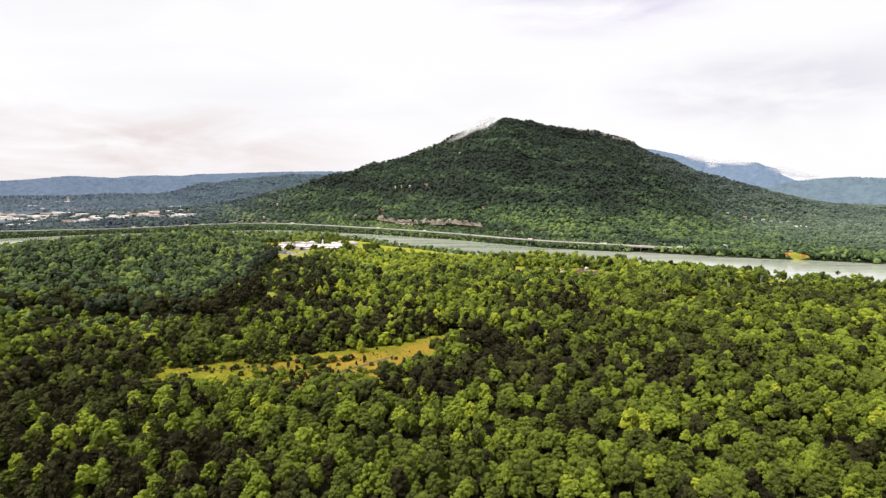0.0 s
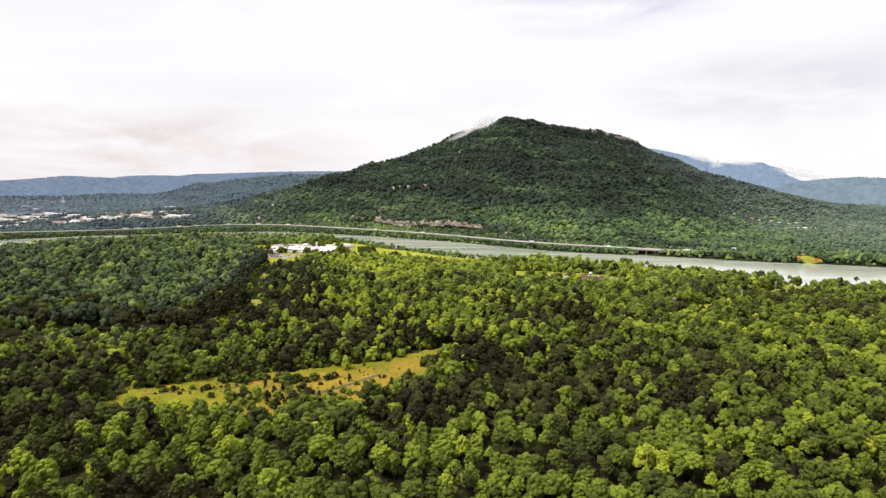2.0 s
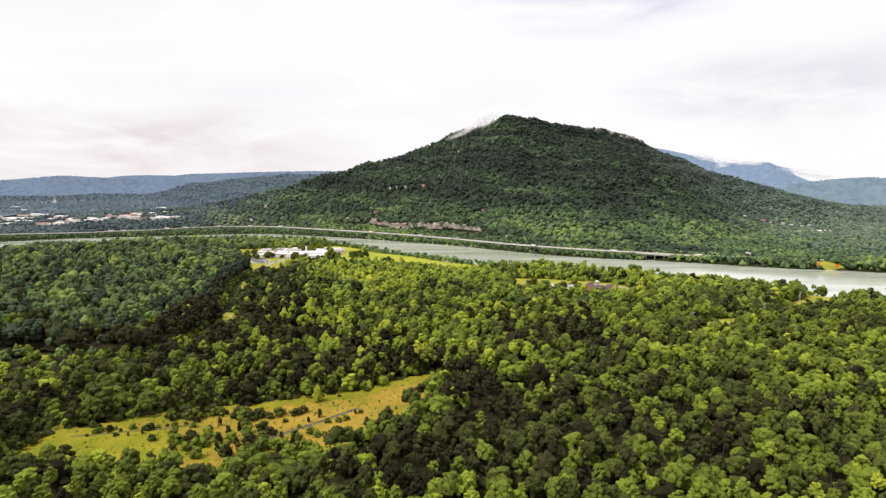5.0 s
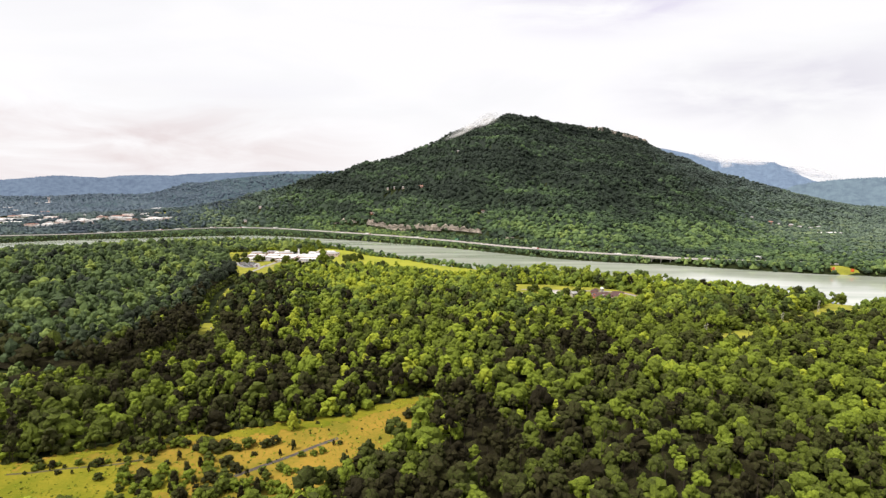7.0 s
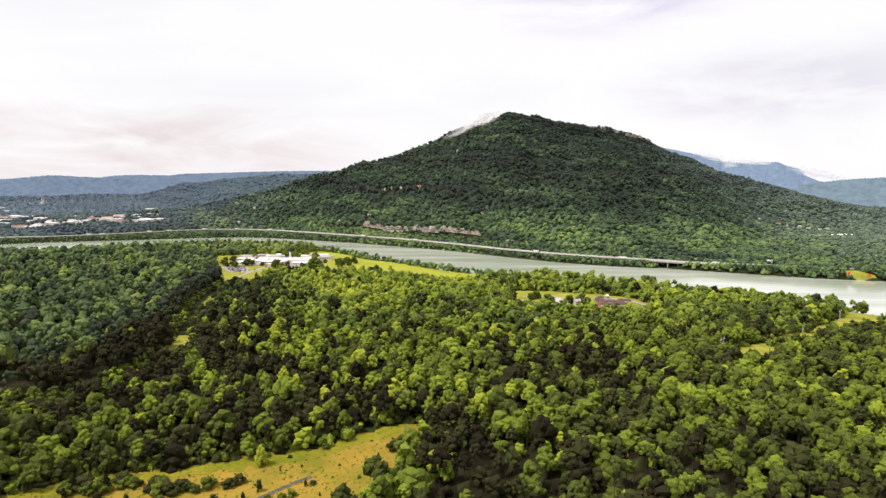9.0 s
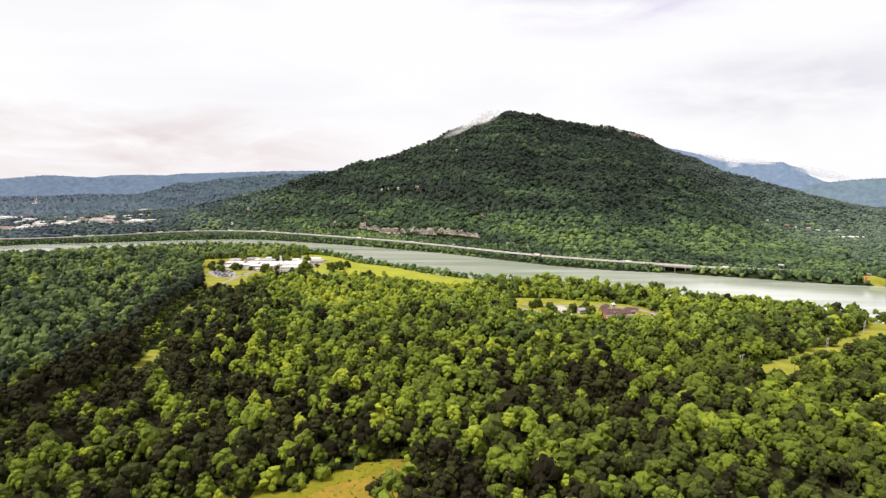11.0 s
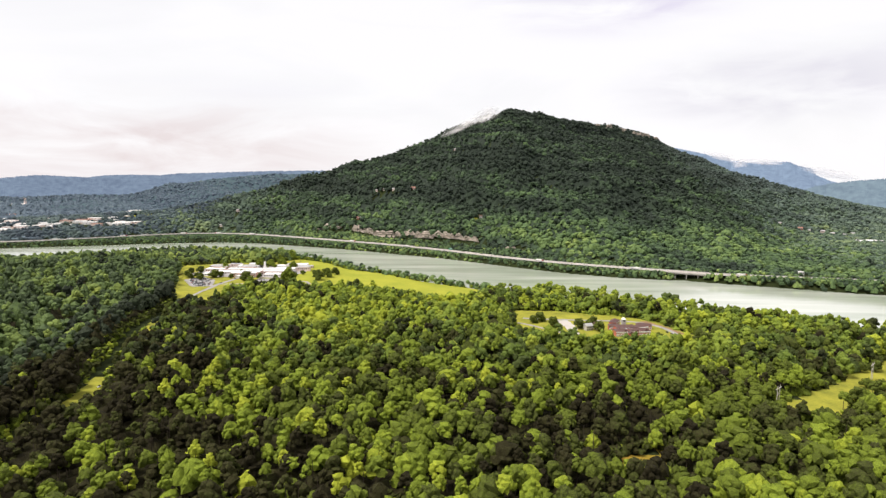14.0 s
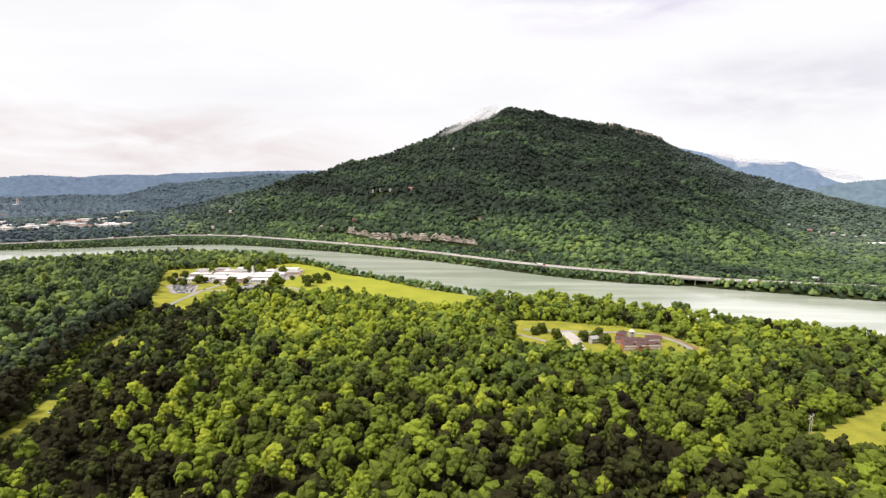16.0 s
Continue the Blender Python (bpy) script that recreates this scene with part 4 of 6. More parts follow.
low[clear_view, 3] = np.minimum(low[clear_view, 3], 0.95 * low[clear_view, 4])
stand("bank_trees", low[right_bank | near_bank], DOT_P, "leafy green trees along the water's edge", leaf=LEAF_DEEP)
stand("bank_trees", low[(far_bank | bluff_foot) & ~right_bank & ~near_bank], BANK_P, "low green trees and bushes lining the river banks", leaf=LEAF_DEEP)
brush = scatter(51, -480, 680, 380, 1660, 4.6, 2.0, 3.8, 3.0, 8.0, zmin=2.0, lane=2.5)
margin = np.zeros(len(brush), bool)
for poly in (DRY_FIELD, RIVER_FIELD, HOSPITAL, BRICK_SITE, RIGHT_FIELD, SMALL_FIELD):
    margin |= off_line(brush[:, 0], brush[:, 1], poly + poly[:1]) < (34 if poly is DRY_FIELD else 13)
margin |= off_line(brush[:, 0], brush[:, 1], LANE) < 20
brush = brush[margin & (brush[:, 1] < curve_at(brush[:, 0], NEAR_X, NEAR_Y) - 4)]
brush[:, 6] = np.clip(brush[:, 6], 0.3, 0.8)
wrng = np.random.default_rng(53)
wx_, wy_ = wrng.uniform(-268, 34, 9000), wrng.uniform(440, 645, 9000)
ok_ = inside(wx_, wy_, DRY_FIELD) & (wrng.uniform(0, 1, 9000) < 0.25 + 0.5 * soft(0.5 + lumps(wx_, wy_, 16, 21)))
wx_, wy_ = wx_[ok_], wy_[ok_]
wr_ = wrng.uniform(0.2, 0.6, len(wx_)) * wrng.choice([1, 1, 1, 1, 1.8], len(wx_))
weed = np.stack([wx_, wy_, ground(wx_, wy_), wr_, 1.2 * wr_ + 0.2, 0 * wr_, wrng.choice([0.5, 0.7, 0.85, 0.95, 1.0], len(wx_))], 1)
stand("weeds", weed, [[crown(prng, 1, 1, 8, False, 0.5, 0.0) for _ in range(6)]] * 2, "tufts of grass and low weeds in the dry field", "weeds")
stand("undergrowth", brush, DOT_P, "leafy green bushes along the edges of the woods", "bushes")

slope = scatter(21, -1500, 2000, 1240, 3300, 11.6, 6.0, 9.0, 9.0, 14.0)
sy_, sh = curve_at(slope[:, 0], SPINE_X, SPINE_Y), curve_at(slope[:, 0], HWY_X, HWY_Y)
slope = slope[(slope[:, 1] > sh + 16) & (slope[:, 1] < sy_ + 22) & (np.abs(slope[:, 0]) < 0.84 * slope[:, 1])]
sh = curve_at(slope[:, 0], HWY_X, HWY_Y)
verge = slope[:, 1] < sh + 62
slope[verge, 4] *= 0.75
rock = (slope[:, 1] > sh + 51) & (slope[:, 1] < sh + 60) & (slope[:, 0] > -360) & (slope[:, 0] < 225) & ~((slope[:, 0] > -258) & (slope[:, 0] < -226)) & ~((slope[:, 0] > 126) & (slope[:, 0] < 168))
slope = slope[~rock]
# Tint lowered with height for cloud shade and in bands for gully shadow.
height_shade = soft((slope[:, 2] - 20) / 150)
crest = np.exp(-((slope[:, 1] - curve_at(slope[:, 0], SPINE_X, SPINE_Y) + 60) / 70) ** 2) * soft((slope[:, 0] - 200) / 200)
gully_shade = np.sin((slope[:, 2] + 0.06 * slope[:, 0]) / 17 + 1.6 * lumps(slope[:, 0], slope[:, 1], 90, 13))
slope[:, 6] = np.where(slope[:, 5] > 0, slope[:, 6] + 0.12 - 0.18 * height_shade, 0.25 + 0.56 * slope[:, 6] - 0.42 * height_shade)
slope[:, 6] += 0.10 * lumps(slope[:, 0] + 0.7 * slope[:, 1], 0.6 * slope[:, 1], 60, 12) + 0.12 * lumps(slope[:, 0], slope[:, 1], 24, 17) - 0.03 - 0.05 * soft((slope[:, 0] - 300) / 400) - 0.17 * np.clip(gully_shade, -0.4, 1) - 0.12 * crest
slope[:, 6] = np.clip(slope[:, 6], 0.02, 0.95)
sh = curve_at(slope[:, 0], HWY_X, HWY_Y)
slope[slope[:, 1] < sh + 46, 4] *= 0.8
# Leaf colours with more painted haze towards both ends of the mountain.
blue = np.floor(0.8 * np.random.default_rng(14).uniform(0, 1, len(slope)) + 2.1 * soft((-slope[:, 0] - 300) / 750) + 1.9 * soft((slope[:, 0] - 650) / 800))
stand("mountain_woods", slope[blue == 1], SIDE_P, "woods on the sides of the mountain, dulled with painted haze", leaf=LEAF_HALF_HAZE)
stand("mountain_woods", slope[(blue > 1) & (slope[:, 0] < 200)], SIDE_P, "woods on the low end of the mountain with painted blue haze", leaf=LEAF_BLUE_HAZE)
stand("mountain_woods", slope[(blue > 1) & (slope[:, 0] >= 200)], SIDE_P, "woods on the far end of the mountain, paled with painted haze", leaf=LEAF_HAZE)
stand("mountain_woods", slope[blue < 1], SLOPE_P, "dark green woods covering the mountain and the far river bank, with painted shade", leaf=LEAF_DEEP)
plain = scatter(31, -3000, 2600, 1900, 3700, 25.0, 10.0, 15.0, 6.0, 11.0)
ps = curve_at(plain[:, 0], SPINE_X, SPINE_Y)
plain = plain[(plain[:, 1] > ps + 40) & (np.abs(plain[:, 0]) > 850) & (np.abs(plain[:, 0]) < 0.84 * plain[:, 1]) & (np.hypot(plain[:, 0], plain[:, 1]) < 4150)]
plain[:, 6] = 0.15 + 0.5 * plain[:, 6]
stand("distant_woods", plain[plain[:, 0] < 0], BANK_P, "distant woods on the plain round the town", leaf=LEAF_FAR_HAZE)
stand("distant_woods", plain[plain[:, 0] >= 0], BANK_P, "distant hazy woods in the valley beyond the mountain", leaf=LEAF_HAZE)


def clad_ridge(ob, count, rmin, rmax, leaf, label):
    """Tree crowns over the slopes of a distant hill."""
    rng = np.random.default_rng(count)
    co = np.zeros(3 * len(ob.data.vertices), np.float32)
    ob.data.vertices.foreach_get("co", co)
    tri = np.zeros(3 * len(ob.data.polygons), np.int32)
    ob.data.polygons.foreach_get("vertices", tri)
    corner = co.reshape(-1, 3)[tri.reshape(-1, 3)[rng.integers(0, len(ob.data.polygons), count)]]
    p = (corner * rng.dirichlet((1, 1, 1), count)[:, :, None]).sum(1)
    r = rng.uniform(rmin, rmax, count)
    tint = np.clip(0.34 + 0.14 * lumps(p[:, 0], p[:, 1], 80, 4) + rng.normal(0, 0.12, count), 0.05, 0.9)
    stand("distant_woods", np.stack([p[:, 0], p[:, 1], p[:, 2] - 4, r, 1.1 * r, 0 * r, tint], 1), BANK_P, label, leaf=leaf)


clad_ridge(FOOTHILL, 4200, 6, 10, LEAF_FAR_HAZE, "woods over the foothill beyond the town with painted blue haze")
clad_ridge(RISE, 3000, 9, 13, LEAF_FAR_HAZE, "woods over the low rise beyond the town with painted blue haze")


# leafy sheet added under the near crowns, tinted dark for shade in the gaps
nrng = np.random.default_rng(78)
def bushes(x, y):
    return ground(x, y) + 4.5 + nrng.uniform(-3.5, 3.5, np.shape(x))
def wooded(x, y):
    k = (np.abs(x - 15) < 0.84 * y + 25) & (y < curve_at(x, NEAR_X, NEAR_Y) - 22) & (off_line(x, y, LANE) > 17)
    for poly in CLEARINGS:
        k &= ~inside(x, y, poly) & (off_line(x, y, poly + poly[:1]) > 9)
    return k
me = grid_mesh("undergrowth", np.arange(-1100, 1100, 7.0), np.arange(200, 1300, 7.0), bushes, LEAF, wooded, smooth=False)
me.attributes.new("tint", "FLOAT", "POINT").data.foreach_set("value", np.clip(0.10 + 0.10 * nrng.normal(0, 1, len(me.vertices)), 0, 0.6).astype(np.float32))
tagged(new("undergrowth", me), "leafy sheet filling gaps between trunks, tinted dark for shade", "undergrowth", kind="stuff")

# leafy sheet added under the mountain's woods, darker uphill for painted cloud shade
ux, uy = np.arange(-1100, 1950, 13.0), np.arange(1280, 3180, 13.0)
urng = np.random.default_rng(77)
def storey(x, y):
    return ground(x, y) + 3.0 + urng.uniform(-2.5, 2.5, np.shape(x))
def clad(x, y):
    u_h, u_s = curve_at(x, HWY_X, HWY_Y), curve_at(x, SPINE_X, SPINE_Y)
    k = (y > u_h + 46) & (y < u_s + 10) & ~((y > u_h + 46) & (y < u_h + 60) & (x > -370) & (x < 235))
    for poly in (HILL_LAWN, TOWN_FIELD):
        k &= ~inside(x, y - 8, poly) & ~inside(x, y + 8, poly)
    for cx, cy, rx, ry in GAPS:
        k &= ((x - cx) / (rx + 2)) ** 2 + ((y - cy) / (ry + 2)) ** 2 > 1
    return k
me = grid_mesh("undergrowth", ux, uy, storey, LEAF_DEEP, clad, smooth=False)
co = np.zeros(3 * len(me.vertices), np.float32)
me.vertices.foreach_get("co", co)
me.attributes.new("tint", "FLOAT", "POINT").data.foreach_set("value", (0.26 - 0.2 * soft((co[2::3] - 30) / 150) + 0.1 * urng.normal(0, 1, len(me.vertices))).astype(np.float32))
tagged(new("undergrowth", me), "leafy sheet under the mountain woods, darkened uphill for shade", "undergrowth", kind="stuff")

# low scrub round the distant town, haze put into its leaf colour
srng = np.random.default_rng(79)
def scrub(x, y):
    k = (y > curve_at(x, HWY_X, HWY_Y) + 40) & (np.abs(x) < 0.84 * y + 60) & ~inside(x, y, TOWN_FIELD)
    for cx, cy, rx, ry in GAPS:
        k &= ((x - cx) / (rx + 12)) ** 2 + ((y - cy) / (ry + 12)) ** 2 > 1
    return k
me = grid_mesh("scrub", np.arange(-2500, -1085, 20.0), np.arange(1700, 3100, 20.0), lambda x, y: ground(x, y) + 3.5 + srng.uniform(-1.5, 1.5, np.shape(x)), LEAF_FAR_HAZE, scrub, smooth=False)
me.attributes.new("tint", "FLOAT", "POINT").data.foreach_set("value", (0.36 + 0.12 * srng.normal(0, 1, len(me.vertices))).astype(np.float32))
tagged(new("scrub", me), "scrub between the buildings of the town with painted blue haze", "undergrowth", kind="stuff")

# the same woods run on below and behind the start of the flight
back = scatter(61, -290, 310, -80, 258, 11.0, 5.0, 7.2, 13.0, 22.0)
stand("woodland", back, DOT_P, "dense mixed woodland running on behind")


# ---- single trees, shrubs ----
def tree_kind(name, seed, sub, clumps, cards, pine, tint, height, radius, label, slim=1.0, low=False, card=0.105):
    """The meshes of one kind of tree: a tapered trunk with limbs, and a crown. Built at the origin."""
    rng = np.random.default_rng(seed)
    v, f = crown(rng, sub, clumps, cards, pine, card, -0.3)
    v = v * radius
    v[:, :2] *= slim
    if low:
        v[:, 2] = 0.06 * height + (v[:, 2] - v[:, 2].min()) / (v[:, 2].max() - v[:, 2].min()) * 0.94 * height
    v[:, 2] += height - v[:, 2].max()
    leaf = fast_mesh(name + "_crown", v, f, [LEAF], np.full(len(v), tint), False)
    bm = bmesh.new()
    tube(bm, 0, 0, -0.5, height * 0.72, 0.022 * height + 0.05, 0.008 * height, 7)
    for i in range(5):
        a, z = i * 2.4 + seed, height * (0.35 + 0.08 * i)
        m = bmesh.ops.create_cone(bm, cap_ends=True, segments=5, radius1=0.008 * height, radius2=0.003 * height, depth=radius * 0.9)["verts"]
        bmesh.ops.transform(bm, verts=m, matrix=pose(0, 0, z, 0, 0, math.degrees(a)) @ pose(0, 0, 0, 0, 55, 0) @ pose(0, 0, radius * 0.4))
    me = bpy.data.meshes.new(name + "_trunk")
    bm.to_mesh(me)
    bm.free()
    me.materials.append(BARK)
    return name, me, leaf, label


def plant(kind, x, y, scale=1.0, turn=0.0, group="", category="tree"):
    name, trunk, leaf, label = kind
    ob = tagged(new(name), label, category, group)
    ob.matrix_basis = pose(x, y, at(x, y), 0, 0, turn) @ Matrix.Diagonal((scale, scale, scale, 1))
    under(new("trunk", trunk), ob), under(new("crown", leaf), ob)
    return ob


BROAD = [tree_kind("tree", 60 + n, 1, 30, 200, False, 0.44 + 0.055 * n, 19.0, 5.8, "%s broadleaf tree with a rounded crown in dense woodland" % w)
         for n, w in enumerate(("deep green", "deep green", "mid green", "fresh green", "fresh green", "light green", "yellow-green", "bright yellow-green"))]
PINES = [tree_kind("pine_tree", 80 + n, 1, 26, 200, True, 0.08 + 0.06 * n, 21.0, 5.4, "dark brownish-green pine tree in dense woodland") for n in range(4)]
trng = np.random.default_rng(9)
for q in wood[single][:300]:
    kind = PINES[int(trng.integers(0, 4))] if q[5] else BROAD[int(np.clip((q[6] - 0.40) / 0.07 + trng.normal(0, 0.6), 0, 7))]
    plant(kind, q[0], q[1], q[4] / (20.5 if q[5] else 18.5), float(trng.uniform(0, 360)), "trees of the near woodland")

CEDARS = [tree_kind("cedar", 140 + n, 1, 9, 180, True, 0.12 + 0.1 * n, 7.0, 3.0, w, slim=0.62, low=True) for n, w in enumerate(("dark upright young cedar on dry grass", "slim green young cedar on dry grass"))]
SHRUB = CEDARS + [tree_kind("shrub", 100 + n, 1, 8, 160, n % 2 == 0, 0.27 + 0.11 * n, 4.2, 2.5, w, low=True) for n, w in enumerate(("dark green young cedar shrub on dry grass", "dark green rounded shrub on dry grass", "dark green young pine on dry grass", "mid green leafy shrub on dry grass"))]
YOUNG = tree_kind("young_tree", 110, 1, 13, 420, True, 1.0, 11.0, 4.2, "bright yellow-green young tree standing alone in dry grass", slim=0.8, low=True)
OAK = tree_kind("tree", 112, 1, 18, 700, False, 0.60, 19.0, 9.5, "large round green tree beside the hospital lawn", low=True)
ROUND = tree_kind("tree", 113, 1, 10, 320, False, 0.42, 9.5, 5.2, "dark green rounded tree standing alone on grass", low=True)
FIELD_SHRUBS = [(-188, 535, 1.5), (-170, 545, 1.7), (-162, 550, 1.4), (-186, 502, 1.3), (-155, 524, 1.0), (-150, 532, 1.5), (-137, 515, 1.8), (-132, 523, 1.6), (-126, 520, 1.7),
                (-123, 549, 1.5), (-117, 547, 1.4), (-116, 526, 2.0), (-94, 556, 1.6), (-78, 547, 1.6), (-85, 539, 1.0), (-68, 516, 0.9), (-62, 511, 1.0), (-85, 509, 1.3),
                (-49, 597, 1.2), (-2, 595, 1.9), (-11, 586, 0.7), (-51, 551, 0.9), (-57, 541, 1.2), (-62, 538, 1.0), (-70, 537, 1.0), (-229, 514, 1.0), (-234, 519, 1.1),
                (-222, 512, 0.9), (-165, 498, 1.2), (-157, 490, 1.4), (-133, 489, 1.5)]
MORE_SHRUBS = [(-148, 500, 1.6), (-166, 490, 1.1), (-47, 553, 0.8), (-59, 573, 0.5), (-72, 569, 0.5), (-97, 595, 0.6), (-142, 506, 1.5), (-122, 512, 1.7), (-110, 508, 1.8),
               (-104, 500, 1.5), (-98, 512, 1.2), (-126, 500, 1.4), (-40, 540, 0.6), (-30, 548, 0.5), (-90, 530, 0.7), (-114, 490, 1.5), (-103, 540, 0.8), (-215, 508, 0.8),
               (-206, 508, 0.7), (-198, 512, 0.9), (-178, 520, 0.8), (-168, 527, 1.0), (-240, 522, 1.1), (-130, 532, 1.6), (-108, 520, 1.5), (-118, 505, 1.7), (-136, 498, 1.6),
               (-92, 500, 1.5), (-84, 495, 1.6), (-20, 560, 0.5), (-35, 575, 0.4), (-70, 585, 0.6)]
for n, (x, y, s) in enumerate(FIELD_SHRUBS + MORE_SHRUBS):
    plant(SHRUB[(n * 5 + n // 6) % 6], x, y, s * (0.7 if (n * 5 + n // 6) % 6 < 2 else 1.0), 47.0 * n, "shrubs in the dry field", "shrub")
THICKET = SHRUB + [tree_kind("shrub", 130 + n, 1, 8, 200, n == 0, t, 5.0, 2.7, w, low=True) for n, (t, w) in enumerate(((0.14, "dark young pine in a thicket on dry grass"), (0.62, "fresh green bush in a thicket on dry grass"), (0.5, "green bush in a thicket on dry grass")))]
thick = np.random.default_rng(44)
for n in range(66):
    x, y = -122 + 64 * float(thick.normal(0, 0.5)), 492 + 30 * float(thick.normal(0, 0.5))
    if inside(x, y, DRY_FIELD):
        plant(THICKET[int(thick.integers(0, 9))], x, y, float(thick.uniform(0.8, 2.0)), 31.0 * n, "bushes of the thicket", "shrub")
REAR_SHRUBS = [(-190, 541, 2.0), (-182, 545, 2.4), (-178, 543, 2.0), (-173, 544, 2.3), (-165, 554, 2.1), (-142, 549, 2.2), (-137, 546, 2.5), (-132, 545, 2.2), (-125, 549, 2.0), (-111, 552, 1.9), (-99, 552, 1.6), (4, 600, 2.2)]
for n, (x, y, s) in enumerate(REAR_SHRUBS):
    plant(SHRUB[2] if n % 3 else SHRUB[4], x, y, s, 53.0 * n, "dark young pines in the dry field", "shrub")
for n, (x, y) in enumerate([(-235, 507), (-232, 512), (-229, 513), (-224, 516), (-221, 518), (-216, 516), (-209, 520), (-201, 519), (-196, 521), (-192, 523), (-187, 526), (-181, 526), (-175, 531), (-169, 536)]):
    plant(THICKET[(2, 8, 3, 6, 5)[n % 5]], x, y, 0.55 + 0.12 * (n * 3 % 5), 61.0 * n, "hedge bushes along the earth track", "shrub")
for n, (x, y) in enumerate([(-192, 540), (-187, 542), (-178, 541), (-173, 545), (-169, 545), (-159, 551), (-155, 552)]):
    plant(CEDARS[0] if n % 3 == 1 else SHRUB[2 + n % 3], x, y, 1.4 + 0.2 * (n % 3), 77.0 * n, "dark trees at the field's rear edge", "shrub")
plant(YOUNG, -86, 576, 1.35), plant(YOUNG, -46, 600, 0.6)
for x, y, s in ((-222, 1300, 1.65), (-279, 1278, 0.95), (-326, 1470, 1.1), (-300, 1450, 1.1), (-288, 1486, 1.0), (-385, 1440, 0.8), (-340, 1404, 0.45), (-256, 1452, 0.9)):
    plant(OAK, x, y, s, x, "large trees round the hospital")
for x, y, s in ((-183, 1346, 1.6), (-174, 1378, 1.5), (-166, 1412, 1.2), (-305, 1329, 1.5), (-340, 1352, 0.7), (-410, 1344, 0.9), (-418, 1352, 1.1), (-402, 1352, 0.8), (-372, 1356, 1.3), (-364, 1364, 0.9), (-290, 1356, 0.8), (-262, 1358, 0.6), (-223, 1396, 0.7), (-417, 1402, 1.1), (-388, 1330, 0.8), (-377, 1360, 0.9), (-392, 1345, 0.9), (-430, 1392, 0.9), (-205, 1262, 1.0), (-216, 1275, 0.9),
                (160, 1076, 0.9), (170, 1084, 1.1), (183, 1060, 1.1), (214, 1052, 1.1), (237, 1074, 0.9), (452, 895, 0.9), (470, 900, 1.0), (372, 790, 0.7), (424, 848, 0.8), (432, 842, 0.9), (440, 850, 0.6), (520, 905, 0.9), (530, 912, 0.7), (512, 898, 0.6), (612, 1010, 1.4), (238, 1000, 0.9), (295, 1002, 0.8), (236, 1040, 1.1), (228, 1062, 0.7)):
    plant(ROUND, x, y, 1.3 * s, x + y, "lone trees on the grass")


# ---- buildings ----
PANE = {}


def window_mesh(w, h):
    key = (round(w, 1), round(h, 1))
    if key not in PANE:
        bm = boxed(-w / 2, w / 2, -0.06, 0.03, -h / 2, h / 2, bevel=0.02)
        me = bpy.data.meshes.new("window")
        bm.to_mesh(me)
        bm.free()
        me.materials.append(GLASS)
        PANE[key] = me
    return PANE[key]


def frame_mesh(w, h):
    """A white window surround: four boards round the pane."""
    key = ("frame", round(w, 1), round(h, 1))
    if key not in PANE:
        bm, b = bmesh.new(), 0.35
        for x0, x1, z0, z1 in ((-w / 2 - b, w / 2 + b, h / 2, h / 2 + b), (-w / 2 - b, w / 2 + b, -h / 2 - b, -h / 2), (-w / 2 - b, -w / 2, -h / 2, h / 2), (w / 2, w / 2 + b, -h / 2, h / 2), (-0.1, 0.1, -h / 2, h / 2)):
            box(bm, x0, x1, -0.16, -0.065, z0, z1)
        me = bpy.data.meshes.new("window_frame")
        bm.to_mesh(me)
        bm.free()
        me.materials.append(WHITE)
        PANE[key] = me
    return PANE[key]


